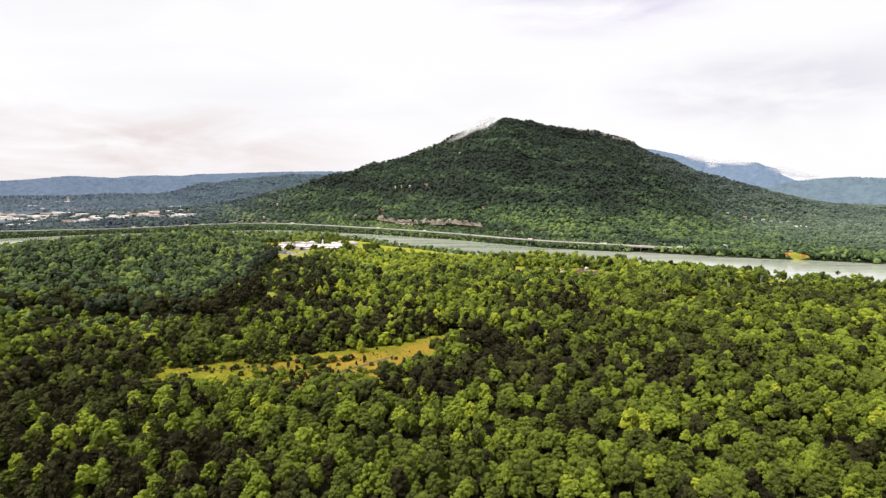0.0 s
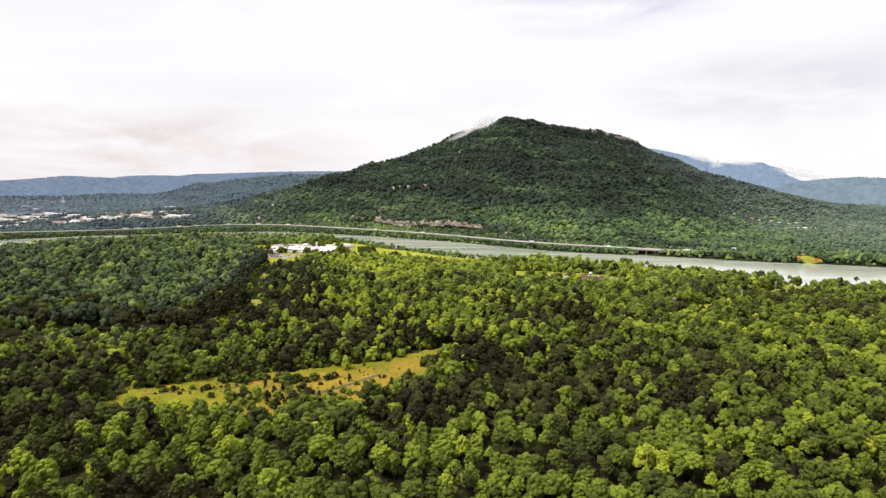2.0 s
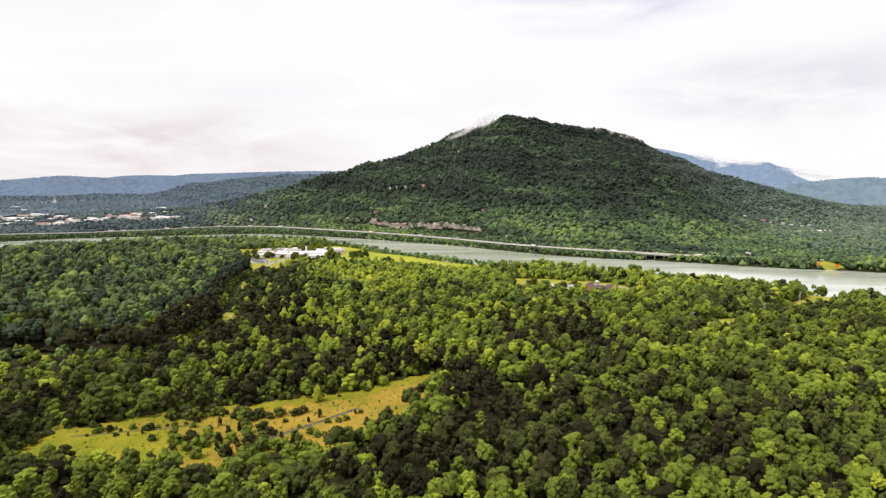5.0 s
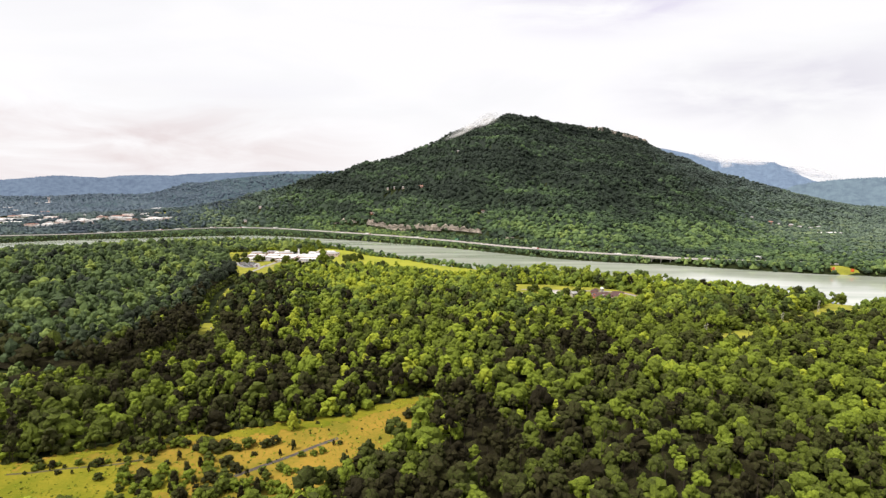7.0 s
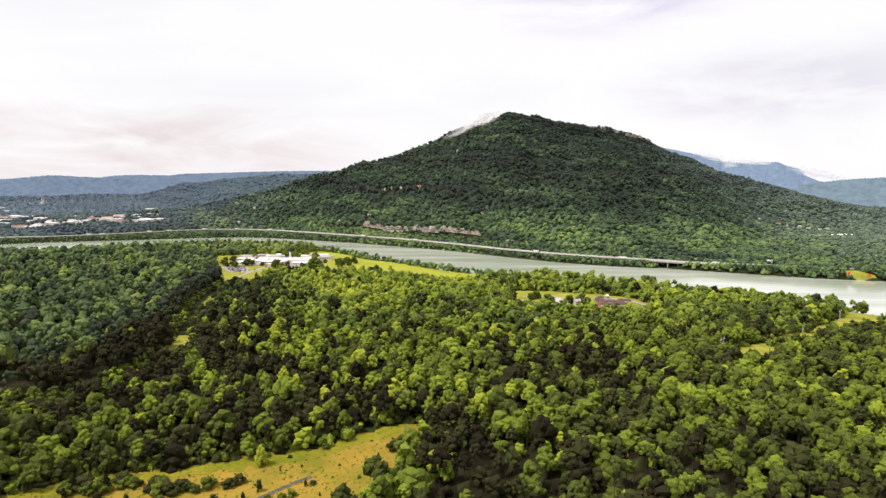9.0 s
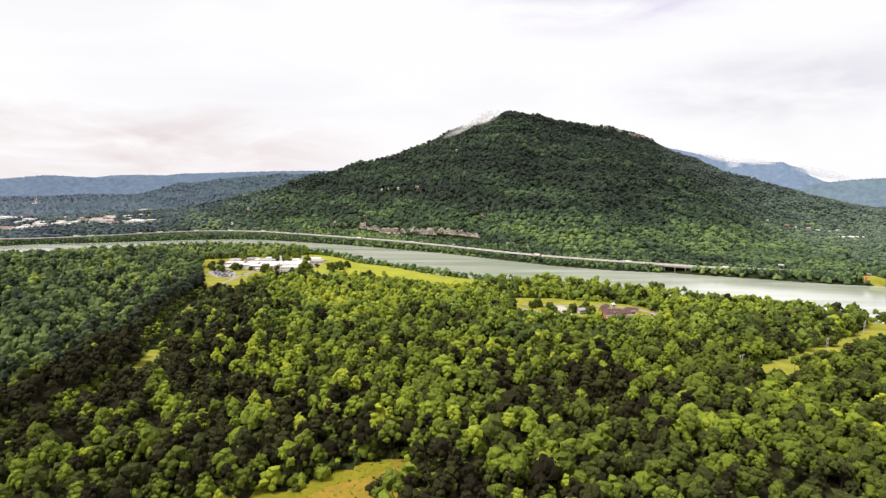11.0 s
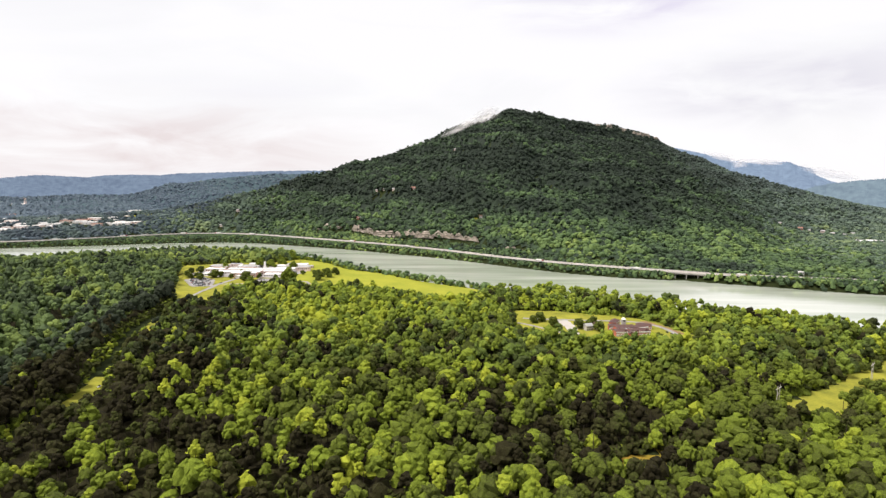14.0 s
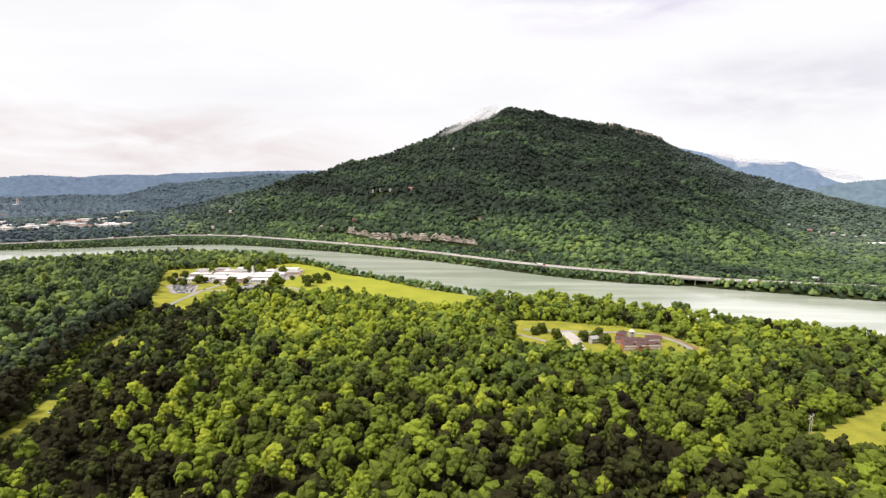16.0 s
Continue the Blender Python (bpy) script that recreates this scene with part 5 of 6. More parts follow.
def building(name, label, category, x, y, w, d, h, rz, wall, roof, style="flat", cols=0, rows=1, z=None, group="", pitch=0.38):
    """A building with walls, a roof of its own and windows in its two long sides. w along its length, d deep."""
    ob = tagged(new(name), label, category, group)
    ob.matrix_basis = pose(x, y, at(x, y) if z is None else z, 0, 0, rz)
    part("wall", boxed(-w / 2, w / 2, -d / 2, d / 2, -1.5, h), wall, ob)
    bm = bmesh.new()
    if style == "flat":
        box(bm, -w / 2 - 0.3, w / 2 + 0.3, -d / 2 - 0.3, d / 2 + 0.3, h + 0.004, h + 0.35, bevel=0.05)
        for i in range(max(1, int(w // 14))):
            cx = -w / 2 + (i + 0.5) * w / max(1, int(w // 14))
            box(bm, cx - 1.3, cx + 1.3, -1.1, 1.1, h + 0.35, h + 1.5, bevel=0.1)
    else:
        r, o = d / 2 * pitch * 2 * 0.5, 0.5
        inset = 0.0 if style == "gable" else min(d / 2, w / 2 - 0.5)
        b = [bm.verts.new(c) for c in ((-w / 2 - o, -d / 2 - o, h + 0.004), (w / 2 + o, -d / 2 - o, h + 0.004), (w / 2 + o, d / 2 + o, h + 0.004), (-w / 2 - o, d / 2 + o, h + 0.004))]
        t = [bm.verts.new(c) for c in ((-w / 2 - o + inset, 0, h + r + 1.2), (w / 2 + o - inset, 0, h + r + 1.2))]
        for f in ((b[0], b[1], t[1], t[0]), (b[2], b[3], t[0], t[1]), (b[1], b[2], t[1]), (b[3], b[0], t[0]), (b[3], b[2], b[1], b[0])):
            bm.faces.new(f)
    part("roof", bm, roof, ob)
    if cols:
        ww, wh = min(2.2, 0.55 * w / cols), min(1.7, 0.5 * h / rows)
        me = window_mesh(ww, wh)
        for i in range(cols):
            for j in range(rows):
                wx, wz = -w / 2 + (i + 0.5) * w / cols, (j + 0.55) * h / rows
                front = shared("window", me, ob, wx, -d / 2, wz)
                shared("window", me, ob, wx, d / 2, wz, 180)
                if wall is BRICK or wall is PINK:
                    under(new("window_frame", frame_mesh(ww, wh)), front)
    return ob


HW = "white flat-roofed hospital wing with rows of dark windows"
for n, (x0, x1, y0, y1, h, wall, roof, cols) in enumerate((
        (-402, -368, 1376, 1390, 5, WHITE, ROOF_WHITE, 8), (-372, -338, 1394, 1408, 6, WHITE, ROOF_WHITE, 8), (-337, -300, 1380, 1400, 8, CREAM, ROOF_WHITE, 8), (-372, -300, 1416, 1428, 7, CREAM, ROOF_WHITE, 14),
        (-298, -250, 1400, 1414, 6, CREAM, ROOF_WHITE, 10), (-288, -252, 1372, 1386, 5, WHITE, ROOF_WHITE, 8), (-285, -246, 1422, 1436, 7, WHITE, ROOF_WHITE, 8), (-366, -326, 1450, 1464, 7, WHITE, ROOF_WHITE, 8),
        (-420, -386, 1452, 1468, 7, CREAM, ROOF_GREY, 8), (-415, -380, 1420, 1434, 6, CREAM, ROOF_WHITE, 8), (-296, -262, 1456, 1468, 7, WHITE, ROOF_WHITE, 8), (-262, -236, 1478, 1492, 6, WHITE, ROOF_WHITE, 6), (-352, -318, 1478, 1490, 7, WHITE, ROOF_WHITE, 8), (-398, -372, 1398, 1410, 5, WHITE, ROOF_WHITE, 6), (-392, -370, 1478, 1488, 6, CREAM, ROOF_GREY, 5), (-322, -300, 1408, 1414, 5, CREAM, ROOF_WHITE, 4), (-274, -258, 1436, 1446, 6, CREAM, ROOF_WHITE, 4), (-346, -334, 1430, 1448, 6, WHITE, ROOF_WHITE, 3), (-300, -286, 1414, 1434, 6, CREAM, ROOF_WHITE, 3), (-240, -222, 1466, 1474, 5, CREAM, ROOF_GREY, 4))):
    building("hospital_wing", HW if wall is WHITE else "cream hospital wing with a white flat roof and dark windows", "hospital building", (x0 + x1) / 2, (y0 + y1) / 2, x1 - x0, 1.35 * (y1 - y0), 0.8 * h, (n * 5) % 7 - 3, wall, roof, "flat", cols, 1, 13.0, "hospital wings", )
building("hospital_entrance", "pink brick hospital entrance block with two rows of windows", "hospital building", -322, 1366, 46, 12, 8.0, 2, PINK, ROOF_WHITE, "flat", 12, 2, 13.0, "hospital wings")
building("hospital_porch", "white canopy porch before the hospital entrance", "porch", -322, 1356, 20, 7, 4.2, 2, WHITE, ROOF_WHITE, "flat", 5, 1, 13.0, "hospital wings")
for x, y, w, d, rz in ((-232, 1440, 24, 14, 6), (-262, 1462, 22, 14, -4), (-340, 1440, 30, 12, 2), (-392, 1440, 26, 13, 4)):
    building("hospital_wing", "cream hospital wing with a pale grey hipped roof", "hospital building", x, y, w, d, 7.0, rz, PINK if w > 25 else CREAM, ROOF_GREY, "hip", 6, 1, 13.0, "hospital wings")
chimney = tagged(new("chimney"), "tall slender white boiler chimney of the hospital", "chimney")
chimney.matrix_basis = pose(-308, 1440, 13)
part("base", boxed(-3, 3, -3, 3, -1, 6, bevel=0.1), WHITE, chimney)
part("stack", tube(bmesh.new(), 0, 0, 6.004, 16, 2.2, 1.8, 14), WHITE, chimney)
part("rim", tube(bmesh.new(), 0, 0, 16.004, 16.8, 2.1, 2.1, 14), CONCRETE, chimney)
patch("car_park", [(-414, 1328), (-398, 1366), (-362, 1334), (-336, 1264), (-364, 1248)], PALE_ASPHALT, "grey asphalt car park of the hospital", "car park", 0.25, 3.0, 0.5)
patch("car_park", [(-292, 1290), (-290, 1352), (-236, 1352), (-232, 1290)], PALE_ASPHALT, "grey asphalt car park of the hospital", "car park", 0.25, 3.0, 0.5)
patch("yard", [(-428, 1376), (-424, 1474), (-330, 1500), (-236, 1496), (-222, 1410), (-262, 1356), (-360, 1362)], PALE_ASPHALT, "pale paved yards between the hospital wings", "paving", 0.2, 4.0, 3.0)
ribbon("drive", [(-324, 1150), (-330, 1230), (-338, 1290), (-330, 1350), (-320, 1372)], 8, PALE_ASPHALT, "pale asphalt drive up to the hospital", "road", lift=0.3)
ribbon("drive", [(-338, 1290), (-290, 1300), (-232, 1310), (-200, 1330), (-185, 1300)], 6, PALE_ASPHALT, "pale asphalt drive across the hospital lawn", "road", lift=0.32)


def car_kind(colour):
    """The meshes of a parked car: body, glazed cabin, wheel."""
    body = boxed(-2.2, 2.2, -0.9, 0.9, 0.35, 0.95, bevel=0.12)
    cabin = bmesh.new()
    box(cabin, -1.3, 1.2, -0.8, 0.8, 0.954, 1.5)
    for v in cabin.verts:
        if v.co.z > 1.2:
            v.co.x *= 0.72
            v.co.y *= 0.85
    wheel = tube(bmesh.new(), 0, 0, -0.12, 0.12, 0.34, 0.34, 10)
    bmesh.ops.rotate(wheel, verts=wheel.verts, matrix=Matrix.Rotation(radians(90), 3, "X"))
    out = []
    for nm, bm, m in (("car_body", body, PAINT[colour]), ("car_cabin", cabin, GLASS), ("car_wheel", wheel, RUBBER)):
        me = bpy.data.meshes.new(nm)
        bm.to_mesh(me)
        bm.free()
        me.materials.append(m)
        out.append(me)
    return out


CARS = {k: car_kind(k) for k in PAINT}


def park(colour, x, y, turn, where, group, z=None, scale=1.0):
    body, cabin, wheel = CARS[colour]
    ob = tagged(new("car"), "%s car %s" % (colour, where), "car", group)
    ob.matrix_basis = pose(x, y, at(x, y, 0.3) if z is None else z, 0, 0, turn) @ Matrix.Diagonal((scale, scale, scale, 1))
    b = under(new("body", body), ob)
    under(new("cabin", cabin), ob)
    for wx in (-1.35, 1.35):
        for wy in (-0.82, 0.82):
            shared("wheel", wheel, ob, wx, wy, 0.34)
    return ob


crng = np.random.default_rng(17)
shades = ["white", "white", "grey", "grey", "black", "black", "red", "blue"]
for row, (x0, x1, y) in enumerate(((-366, -344, 1262), (-374, -346, 1274), (-380, -350, 1286), (-386, -354, 1298), (-394, -358, 1310), (-402, -362, 1322), (-406, -366, 1334), (-400, -376, 1346), (-288, -240, 1300), (-288, -240, 1318), (-288, -242, 1340), (-424, -404, 1440), (-262, -232, 1462), (-330, -300, 1358))):
    for x in np.arange(x0, x1, 3.4):
        if crng.uniform() < 0.68:
            park(shades[int(crng.integers(0, 8))], float(x), y + float(crng.uniform(-0.4, 0.4)), 90, "parked on the hospital car park", "parked cars")
for x, y, t in ((-338, 1300, 60), (-330, 1345, 80), (-325, 1362, 100)):
    park("black", x, y, t, "on the hospital drive", "parked cars")
park("white", -264, 511, 72, "driving on the lane beside the dry field", "", None, 1.25)
park("white", -249, 822, 100, "parked on the verge of the lane", "")
park("white", -246, 796, 80, "parked on the verge of the lane", "")

# the brick building with its cupola, drive and lawn
BZ = 9.0
BB = "long red brick building wing with a brown shingle roof"
for x, y, w, d, h, rz, style, cols in ((252, 1022, 22, 15, 7, 4, "hip", 6), (284, 1026, 34, 15, 7, 4, "hip", 9), (266, 1042, 36, 14, 7.5, 6, "hip", 8), (296, 1050, 22, 12, 6.5, 20, "hip", 5), (250, 1052, 20, 12, 6.5, -8, "hip", 5), (258, 1076, 24, 13, 7, 60, "hip", 6), (306, 1062, 26, 11, 5.5, -14, "hip", 6)):
    building("brick_wing", BB, "brick building", 272 + 0.7 * (x - 272), 1028 + 0.8 * (y - 1028), 0.72 * w, 0.72 * d, 0.9 * h, rz, BRICK, ROOF_BROWN, style, cols, 2, BZ, "brick building wings", 0.26)
for x, y, w, rz in ((258, 1021, 16, 4), (280, 1024, 24, 4), (268, 1038, 24, 6), (290, 1044, 15, 20)):
    cb_ = tagged(new("cornice"), "white painted cornice along the brick wall", "cornice", "cornices of the brick building")
    cb_.matrix_basis = pose(x, y - 5.6, BZ, 0, 0, rz)
    part("moulding", boxed(-w / 2, w / 2, -0.5, 0.1, 5.6, 6.2, bevel=0.05), WHITE, cb_)
    part("band", boxed(-w / 2, w / 2, -0.3, 0.1, 2.7, 3.1, bevel=0.03), WHITE, cb_)
for x, y in ((262, 1020), (276, 1020), (288, 1024)):
    building("gabled_bay", "red brick gabled bay with white window frames", "bay", x, y, 4, 3.4, 7.0, 90, BRICK, ROOF_BROWN, "gable", 1, 2, BZ, "gabled bays")
building("entrance_porch", "red brick gabled entrance porch of the building", "porch", 267, 1014, 6, 6, 5.5, 90, BRICK, ROOF_BROWN, "gable", 1, 1, BZ)
cupola = tagged(new("cupola"), "square pale stone bell tower with a white pyramid cap", "tower")
cupola.matrix_basis = pose(270, 1054, BZ)
part("shaft", boxed(-2.4, 2.4, -2.4, 2.4, -1, 12, bevel=0.05), STONE, cupola)
cap = bmesh.new()
bmesh.ops.create_cone(cap, cap_ends=True, segments=4, radius1=3.9, radius2=0.3, depth=2.4, matrix=pose(0, 0, 13.21, 0, 0, 45))
part("cap", cap, WHITE, cupola, "white metal pyramid cap")
for a in range(4):
    shared("louvre", window_mesh(2.0, 1.6), cupola, 2.4 * math.sin(a * 1.5708), -2.4 * math.cos(a * 1.5708), 10.2, 90 * a)
building("house", "small pale stone house with a grey roof beside the brick building", "house", 224, 1046, 9, 8, 6, 20, STONE, ROOF_GREY, "gable", 3, 2, BZ)
building("house", "white rendered cottage with a dark roof", "house", 235, 1050, 6, 6, 7, 0, WHITE, ROOF_BROWN, "gable", 2, 2, BZ)
patch("car_park", [(194, 1090), (208, 1092), (212, 1060), (210, 1020), (198, 1020), (197, 1060)], CONCRETE, "pale concrete forecourt of the brick building", "car park", 0.25, 2.0, 0.6)
ribbon("drive", [(140, 1075), (160, 1060), (178, 1040), (190, 1030)], 5, PALE_ASPHALT, "narrow asphalt drive across the lawn", "road", lift=0.32)
ribbon("drive", [(150, 1100), (175, 1096), (200, 1094), (240, 1090), (275, 1090), (305, 1082), (322, 1060), (328, 1030), (322, 1000)], 6, PALE_ASPHALT, "asphalt drive round the brick building", "road", lift=0.3)
patch("bare_earth", [(312, 1092), (330, 1060), (342, 1030), (332, 1020), (322, 1060), (300, 1088)], EARTH, "strip of bare orange earth at the wood's edge", "earth", 0.2, 3.0, 1.0)
for x, y in ((318, 1036), (321, 1028), (324, 1020)):
    park("black", x, y, 100, "parked beside the brick building", "parked cars")

# broken strip of old paving in the dry field
ribbon("old_paving", [(-106, 512), (-92, 526), (-78, 537), (-64, 550), (-50, 562)], 3.4, OLD_PAVING, "broken strip of old dark paving in dry grass", "paving", lift=0.3, step=3)

# houses on the mountain, by the far bank and the town on the plain
for n, (x, y, hw, k) in enumerate(HOMES):
    wall, roof = ((CREAM, ROOF_GREY), (BRICK, ROOF_RED), (STONE, ROOF_BROWN), (WHITE, ROOF_WHITE))[k]
    lab = ("cream house with a grey roof among dark woods", "red-roofed brick house among dark woods", "stone house with a brown roof over a small clearing", "white flat-roofed building among dark woods")[k]
    building("house", lab, "house", x, y, hw if k != 3 else 1.2 * hw, min(9, 0.75 * hw) if hw < 50 else 26.0, 5.0, (n * 37) % 24 - 12, wall, roof, "flat" if k == 3 else "gable", max(3, int(hw / 3)), 1, None, "houses among the woods")
hrng = np.random.default_rng(23)
for n, (x, y, hw) in enumerate(TOWN):
    k = int(hrng.integers(0, 5))
    wall, roof = ((WHITE, ROOF_WHITE), (WHITE, ROOF_WHITE), (CREAM, ROOF_WHITE), (WHITE, ROOF_WHITE), (CREAM, ROOF_RED))[k]
    lab = ("long white flat-roofed warehouse in the distant town", "white flat-roofed shop block in the distant town", "cream block with a white roof in the distant town", "long white flat-roofed warehouse in the distant town", "cream building with a red roof in the distant town")[k]
    building("warehouse" if k in (0, 3) else "town_building", lab, "building", x, y, 2 * hw, float(hrng.uniform(16, 30)) if hw > 9.5 else 10.0, float(hrng.uniform(4.5, 7)), float(hrng.uniform(-12, 12)), wall, roof, "flat", max(3, int(hw / 5)), 1, None, "buildings of the town")
for x, y in ((-2186, 3306), (-2172, 3298), (-2420, 3500)):
    st = tagged(new("chimney"), "tall pale brown factory chimney in the distant town", "chimney", "factory chimneys")
    st.matrix_basis = pose(x, y, at(x, y))
    part("stack", tube(bmesh.new(), 0, 0, -1, 36, 1.8, 1.2, 12), CREAM, st)
    part("rim", tube(bmesh.new(), 0, 0, 36.004, 37, 1.5, 1.5, 12), CONCRETE, st)

# ---- the highway's bridge, vehicles and signs ----
bridge = tagged(new("bridge"), "low grey concrete highway bridge over a creek mouth", "bridge")
by = float(curve_at(500, HWY_X, HWY_Y))
ba = math.degrees(math.atan2(float(curve_at(530, HWY_X, HWY_Y) - curve_at(470, HWY_X, HWY_Y)), 60))
bridge.matrix_basis = pose(500, by, 13.0, 0, 0, ba)
part("deck", boxed(-46, 46, -12.5, 12.5, -0.6, 0.7, bevel=0.05), CONCRETE, bridge)
for s_ in (-1, 1):
    part("girder", boxed(-46, 46, s_ * 10 - 0.5, s_ * 10 + 0.5, -2.2, -0.604), CONCRETE, bridge)
    part("parapet", boxed(-46, 46, s_ * 12.2 - 0.25, s_ * 12.2 + 0.25, 0.704, 1.8, bevel=0.04), CONCRETE, bridge)
for px in (-14, 6, 26):
    part("pier_cap", boxed(px - 0.8, px + 0.8, -11, 11, -3.2, -2.204, bevel=0.08), CONCRETE, bridge)
    for py in (-8.5, 0, 8.5):
        part("pier", tube(bmesh.new(), px, py, -16, -3.204, 0.8, 0.8, 10), CONCRETE, bridge)


def lorry(x, side, heading, label):
    """A box lorry standing on the highway."""
    y = float(curve_at(x, HWY_X, HWY_Y))
    a = math.degrees(math.atan2(float(curve_at(x + 20, HWY_X, HWY_Y)) - float(curve_at(x - 20, HWY_X, HWY_Y)), 40))
    ob = tagged(new("lorry"), label, "lorry", "lorries on the highway")
    ob.matrix_basis = pose(x, y, 14.03, 0, 0, a + heading) @ pose(0, -side if heading == 0 else side, 0)
    part("trailer", boxed(-9, 4.5, -1.3, 1.3, 1.2, 4.1, bevel=0.06), WHITE, ob, "white box trailer")
    part("chassis", boxed(-9, 8.2, -0.6, 0.6, 0.75, 1.196), STEEL, ob)
    cb = part("cab", boxed(5.2, 8.4, -1.25, 1.25, 1.2, 3.7, bevel=0.25), PAINT["white" if int(x) % 2 else "red"], ob)
    part("windscreen", boxed(8.35, 8.45, -1.05, 1.05, 2.4, 3.3), GLASS, cb)
    for wx in (-7.5, -6.2, 4.6, 7.2):
        for wy in (-1.1, 1.1):
            w = tube(bmesh.new(), 0, 0, -0.2, 0.2, 0.52, 0.52, 12)
            bmesh.ops.rotate(w, verts=w.verts, matrix=Matrix.Rotation(radians(90), 3, "X"))
            bmesh.ops.translate(w, verts=w.verts, vec=(wx, wy, 0.52))
            part("wheel", w, RUBBER, ob)


for x, s_, h in ((-212, 4, 0), (-57, 7, 180), (246, 4, 0), (421, 7, 180), (594, 4, 0), (-545, 4, 0), (-857, 7, 180), (-760, 4, 0), (-1035, 4, 0), (-1007, 7, 180), (-900, 4, 0), (-660, 7, 180)):
    lorry(x, s_, h, "white box lorry driving on the riverside highway")
for n, x in enumerate((-130, 120, 150, 330, 700, -300, -420, -480, -700, -820, -940, -1080, 40, 470, 640)):
    y = float(curve_at(x, HWY_X, HWY_Y))
    a = math.degrees(math.atan2(float(curve_at(x + 20, HWY_X, HWY_Y)) - float(curve_at(x - 20, HWY_X, HWY_Y)), 40))
    m = pose(x, y, 14.02, 0, 0, a) @ pose(0, (-5.5, 5.5, -8.5)[n % 3], 0)
    park(("white", "grey", "black", "white", "red")[n % 5], m.translation.x, m.translation.y, a, "driving on the riverside highway", "cars on the highway", 14.02)


def board(name, label, category, x, y, w, h, z0, face, turn=0.0):
    """A flat sign on two posts."""
    ob = tagged(new(name), label, category)
    ob.matrix_basis = pose(x, y, at(x, y), 0, 0, turn)
    for px in (-w * 0.35, w * 0.35):
        part("post", tube(bmesh.new(), px, 0.12, -0.8, z0 + h, 0.12, 0.12, 8), STEEL, ob)
    pl = part("panel", boxed(-w / 2, w / 2, -0.08, 0.0, z0, z0 + h, bevel=0.02), face, ob)
    return ob, pl


sign, panel = board("highway_sign", "green highway direction sign with white bars", "road sign", 52, 1704, 9, 4.5, 6, GREEN_SIGN)
for z_, w_ in ((9.2, 5.5), (7.6, 6.5)):
    part("lettering_bar", boxed(-w_ / 2, w_ / 2, -0.12, -0.085, z_, z_ + 0.6), WHITE, panel)
for x, y in ((802, 1308), (834, 1299)):
    ob, pl = board("crossing_sign", "orange warning board on posts at the water's edge", "warning sign", x, y, 7, 6, 1.5, ORANGE)
    for s_ in (-1, 1):
        part("border", boxed(s_ * 3.2 - 0.2, s_ * 3.2 + 0.2, -0.12, -0.085, 1.7, 7.3), WHITE if x < 820 else PAINT["red"], pl)
patch("lawn", [(797, 1300), (803, 1335), (850, 1325), (845, 1288)], LAWN, "grassy slope down to the far river bank", "lawn", 0.2, 3.0, 0.8)
patch("field", [(790, 1480), (812, 1480), (810, 1515), (792, 1515)], LAWN, "small grassy gap in the far woods", "field", 0.2, 4.0, 1.5)
dock = tagged(new("boathouse"), "small dark blue-roofed boat shelter at the river bank", "boathouse")
dock.matrix_basis = pose(616, 1030, 1.2, 0, 0, -30)
part("platform", boxed(-6, 6, -4, 4, -0.4, 0.0, bevel=0.05), CONCRETE, dock)
part("canopy", boxed(-5.5, 5.5, -3.5, 3.5, 3.0, 3.4, bevel=0.1), PAINT["blue"], dock)
for px in (-5, 5):
    for py in (-3, 3):
        part("post", tube(bmesh.new(), px, py, 0.004, 2.996, 0.15, 0.15, 8), STEEL, dock)
        part("pile", tube(bmesh.new(), px, py, -5, -0.404, 0.25, 0.25, 8), BARK, dock)


def pylon(x, y, turn):
    """An H-frame power pole: two poles, crossarm, braces, insulators."""
    ob = tagged(new("power_pole"), "grey timber H-frame power pole in a grassy cutting", "power pole", "power poles")
    ob.matrix_basis = pose(x, y, at(x, y), 0, 0, turn)
    for s_ in (-2.4, 2.4):
        part("pole", tube(bmesh.new(), s_, 0, -1, 17, 0.3, 0.2, 9), STONE, ob)
    part("crossarm", boxed(-6, 6, -0.18, 0.18, 14.6, 15.0), STONE, ob)
    for s_ in (-1, 1):
        b = bmesh.new()
        m = bmesh.ops.create_cone(b, cap_ends=True, segments=6, radius1=0.1, radius2=0.1, depth=7.4)["verts"]
        bmesh.ops.transform(b, verts=m, matrix=pose(0, 0.2 * s_, 9.5, 0, 40 * s_, 0))
        part("brace", b, STONE, ob)
    for px in (-5.6, 0, 5.6):
        part("insulator", tube(bmesh.new(), px, 0, 13.2, 14.596, 0.14, 0.14, 8), GLASS, ob)


pylon(446, 872, 40), pylon(318, 800, 40), pylon(540, 948, 40)


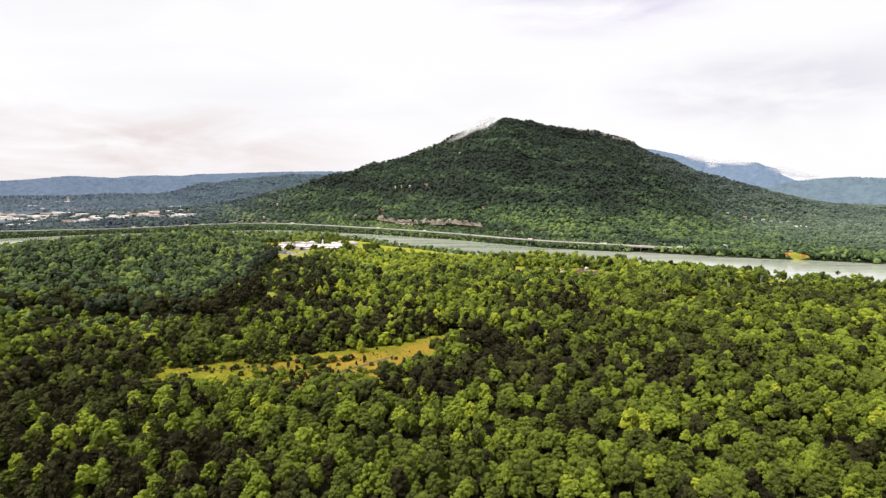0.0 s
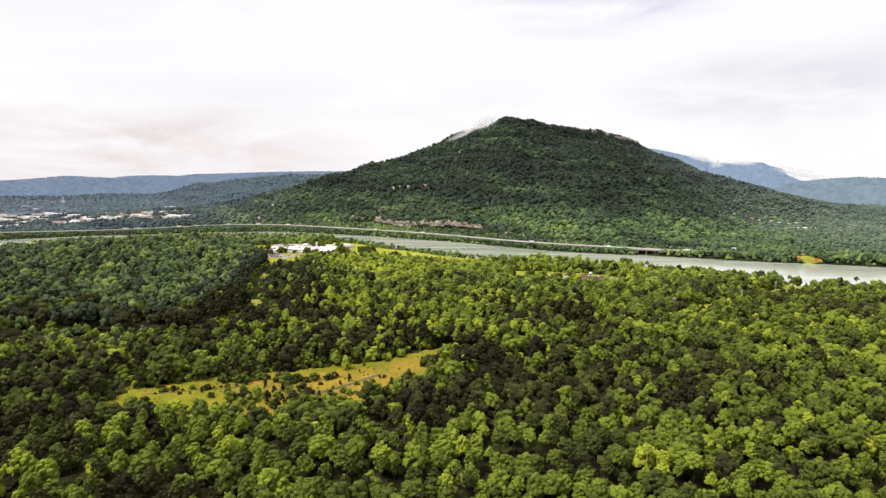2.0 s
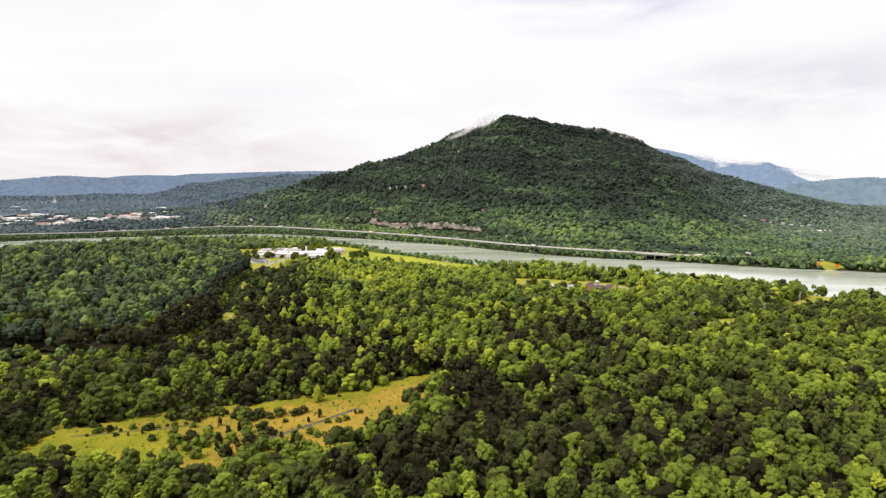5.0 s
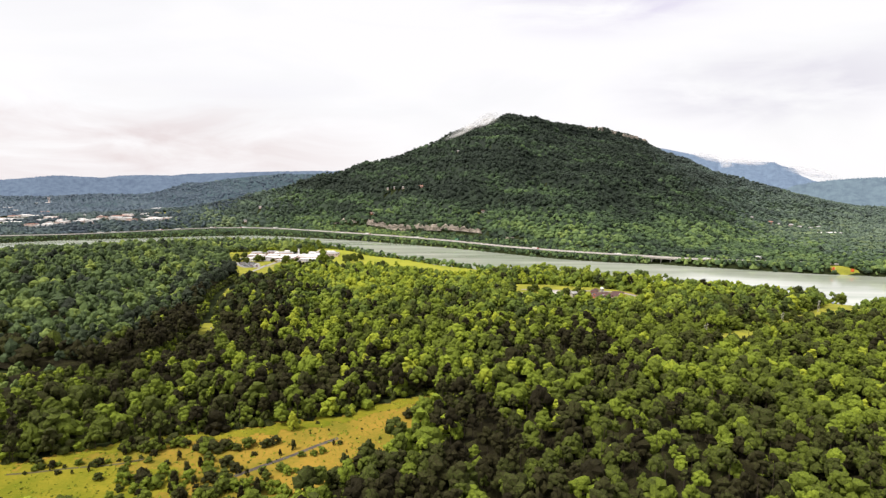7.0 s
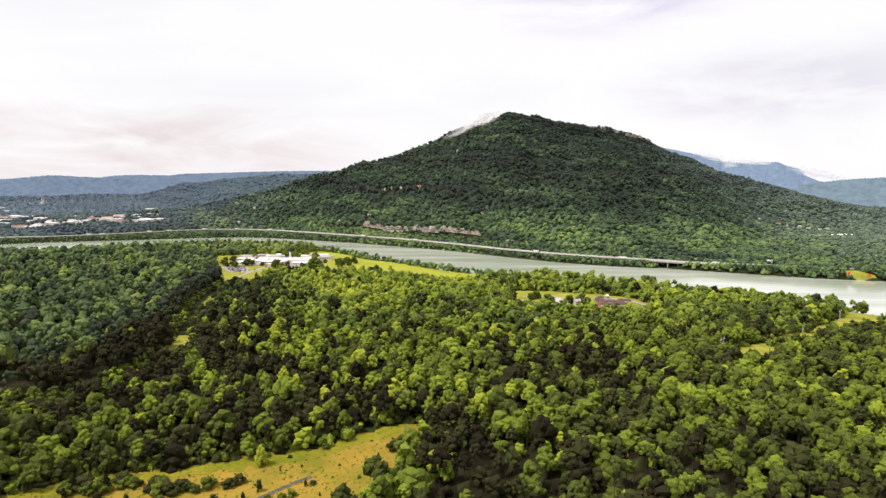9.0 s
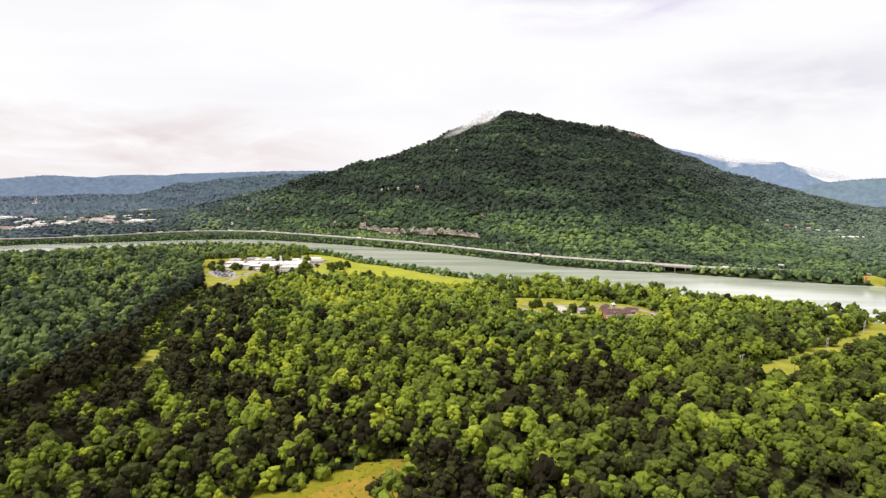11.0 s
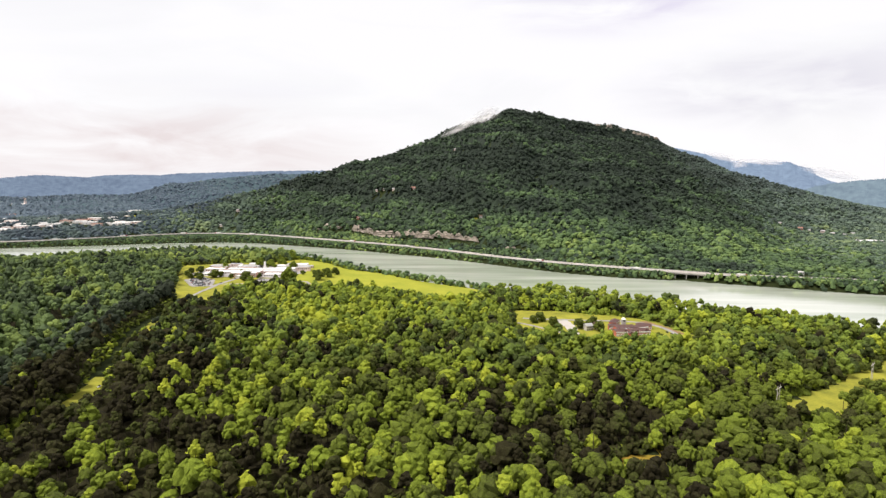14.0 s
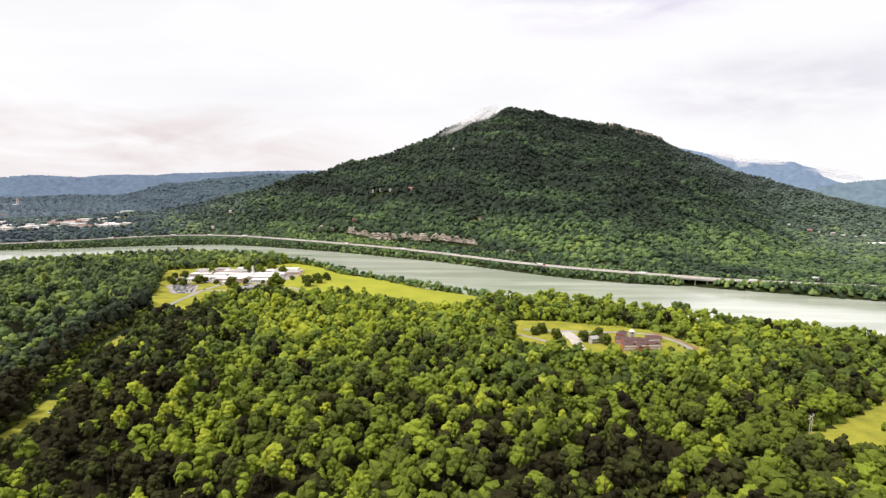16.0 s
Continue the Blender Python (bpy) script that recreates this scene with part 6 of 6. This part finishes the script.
# ---- bare rock ----
def crag(name, x0, x1, back, low_, high_, label, seed, line=(HWY_X, HWY_Y)):
    """A weathered rock face along the mountain's foot: ledges and upright joints, with depth."""
    rng = np.random.default_rng(seed)
    xs = np.arange(x0, x1, 2.0)
    lev = np.linspace(0, 1, 12)
    yb = curve_at(xs, *line) + back
    zt = ground(xs, yb + 10)
    columns = np.repeat(rng.normal(0, 1, len(xs) // 5 + 1), 5)[:len(xs)]
    blocky = np.repeat(rng.normal(0, 1, (12, len(xs) // 3 + 1)), 3, axis=1)[:, :len(xs)]
    gx = xs[None] + 0 * lev[:, None]
    gy = yb[None] + lev[:, None] * 2.5 + 1.3 * columns[None] + 0.9 * rng.normal(0, 1, 12)[:, None] + 0.6 * blocky + rng.normal(0, 0.25, gx.shape)
    ends = np.clip(np.minimum(xs - x0, x1 - xs) / 8, 0, 1)[None]
    top = high_ - 1 + 4.2 * lumps(xs, yb, 5, seed)[None] + 1.2 * columns[None]
    gz = zt[None] + low_ + (top - low_) * lev[:, None] * (0.3 + 0.7 * ends) + blocky * 0.3
    gy[-1] += 9
    n = len(xs)
    i = (np.arange(11)[:, None] * n + np.arange(n - 1)[None]).ravel()
    tris = np.concatenate([np.stack([i, i + 1, i + n + 1], 1), np.stack([i, i + n + 1, i + n], 1)])
    tagged(new(name, fast_mesh(name, np.stack([gx, gy, gz], -1).reshape(-1, 3), tris, [ROCK])), label, "rock face", kind="structure")


BLUFF = "pale brown limestone bluff above the highway"
for n, (x0, x1, back, low_, high_) in enumerate(((-352, -300, 58, -16, 0), (-306, -262, 60, -15, -3), (-230, -190, 57, -17, 1), (-196, -156, 59, -16, -1), (-162, -98, 56, -16, 0), (-104, -40, 57, -15, -3), (-46, 10, 55, -16, 0), (4, 64, 57, -16, -2), (58, 96, 56, -14, -3), (90, 122, 57, -15, -1), (172, 226, 50, -15, 0))):
    crag("rock_face", x0, x1, back, low_, high_, BLUFF, n + 1)
for n, (x0, x1, back) in enumerate(((690, 730, -40), (760, 800, -44), (842, 890, -48), (905, 990, -56), (1000, 1034, -52))):
    crag("rock_face", x0, x1, back, -4, 17, "grey rock outcrop below the mountain crest", n + 20, (SPINE_X, SPINE_Y))


# ---- mist on the summit ----
def mist_mat(name, amount):
    m = bpy.data.materials.new(name)
    m.use_nodes = True
    nt = m.node_tree
    nt.nodes.clear()
    out, mix, clear, white, haze = (nt.nodes.new(k) for k in ("ShaderNodeOutputMaterial", "ShaderNodeMixShader", "ShaderNodeBsdfTransparent", "ShaderNodeBsdfTranslucent", "ShaderNodeBsdfDiffuse"))
    both = nt.nodes.new("ShaderNodeMixShader")
    white.inputs[0].default_value = haze.inputs[0].default_value = (1.0, 0.96, 0.95, 1)
    co, mp, gr, nz, ml = (nt.nodes.new(k) for k in ("ShaderNodeTexCoord", "ShaderNodeMapping", "ShaderNodeTexGradient", "ShaderNodeTexNoise", "ShaderNodeMath"))
    gr.gradient_type, ml.operation = "SPHERICAL", "MULTIPLY"
    nt.links.new(co.outputs["Object"], mp.inputs[0]), nt.links.new(mp.outputs[0], gr.inputs[0]), nt.links.new(co.outputs["Object"], nz.inputs["Vector"])
    nz.inputs["Scale"].default_value, nz.inputs["Detail"].default_value, nz.inputs["Distortion"].default_value = 1.1, 2.0, 0.2
    sh = nt.nodes.new("ShaderNodeMapRange")
    sh.inputs[1].default_value, sh.inputs[2].default_value, sh.inputs[3].default_value, sh.inputs[4].default_value = 0.30, 0.75, 0.2 * amount, amount
    nt.links.new(nz.outputs[0], sh.inputs[0]), nt.links.new(sh.outputs[0], ml.inputs[0]), nt.links.new(gr.outputs["Fac"], ml.inputs[1])
    nt.links.new(white.outputs[0], both.inputs[1]), nt.links.new(haze.outputs[0], both.inputs[2])
    nt.links.new(ml.outputs[0], mix.inputs[0]), nt.links.new(clear.outputs[0], mix.inputs[1]), nt.links.new(both.outputs[0], mix.inputs[2]), nt.links.new(mix.outputs[0], out.inputs[0])
    return m


MIST = mist_mat("mist", 1.15)


def wisp(x, y, z, w, h, lean, seed):
    """A thin drifting bank of mist: a few uneven veils behind one another."""
    rng = np.random.default_rng(seed)
    v, t, base = [], [], 0
    for k in range(2):
        gx, gz = np.meshgrid(np.linspace(-1, 1, 9), np.linspace(-1, 1, 7))
        gy = 0.3 * (k - 0.5) + 0.08 * rng.normal(0, 1, gx.shape)
        v.append(np.stack([gx, gy, gz], -1).reshape(-1, 3))
        i = (np.arange(6)[:, None] * 9 + np.arange(8)[None]).ravel() + base
        t += [np.stack([i, i + 1, i + 10], 1), np.stack([i, i + 10, i + 9], 1)]
        base += 63
    ob = tagged(new("mist", fast_mesh("mist", np.concatenate(v), np.concatenate(t), [MIST], smooth=True)), "thin white mist drifting over the mountain", "mist", kind="structure")
    ob.matrix_basis = pose(x, y, z, 0, lean, 0) @ Matrix.Diagonal((w, 60, h, 1))
    ob.visible_shadow = False


wisp(92, 2345, 360, 95, 14, -25, 1)
wisp(172, 2385, 400, 60, 24, -21, 3)
wisp(1985, 4480, 312, 150, 26, 14, 4)
wisp(2090, 4440, 262, 60, 46, 20, 5)
wisp(2240, 4380, 276, 210, 22, 4, 6)
wisp(2560, 4180, 200, 230, 34, 12, 7)
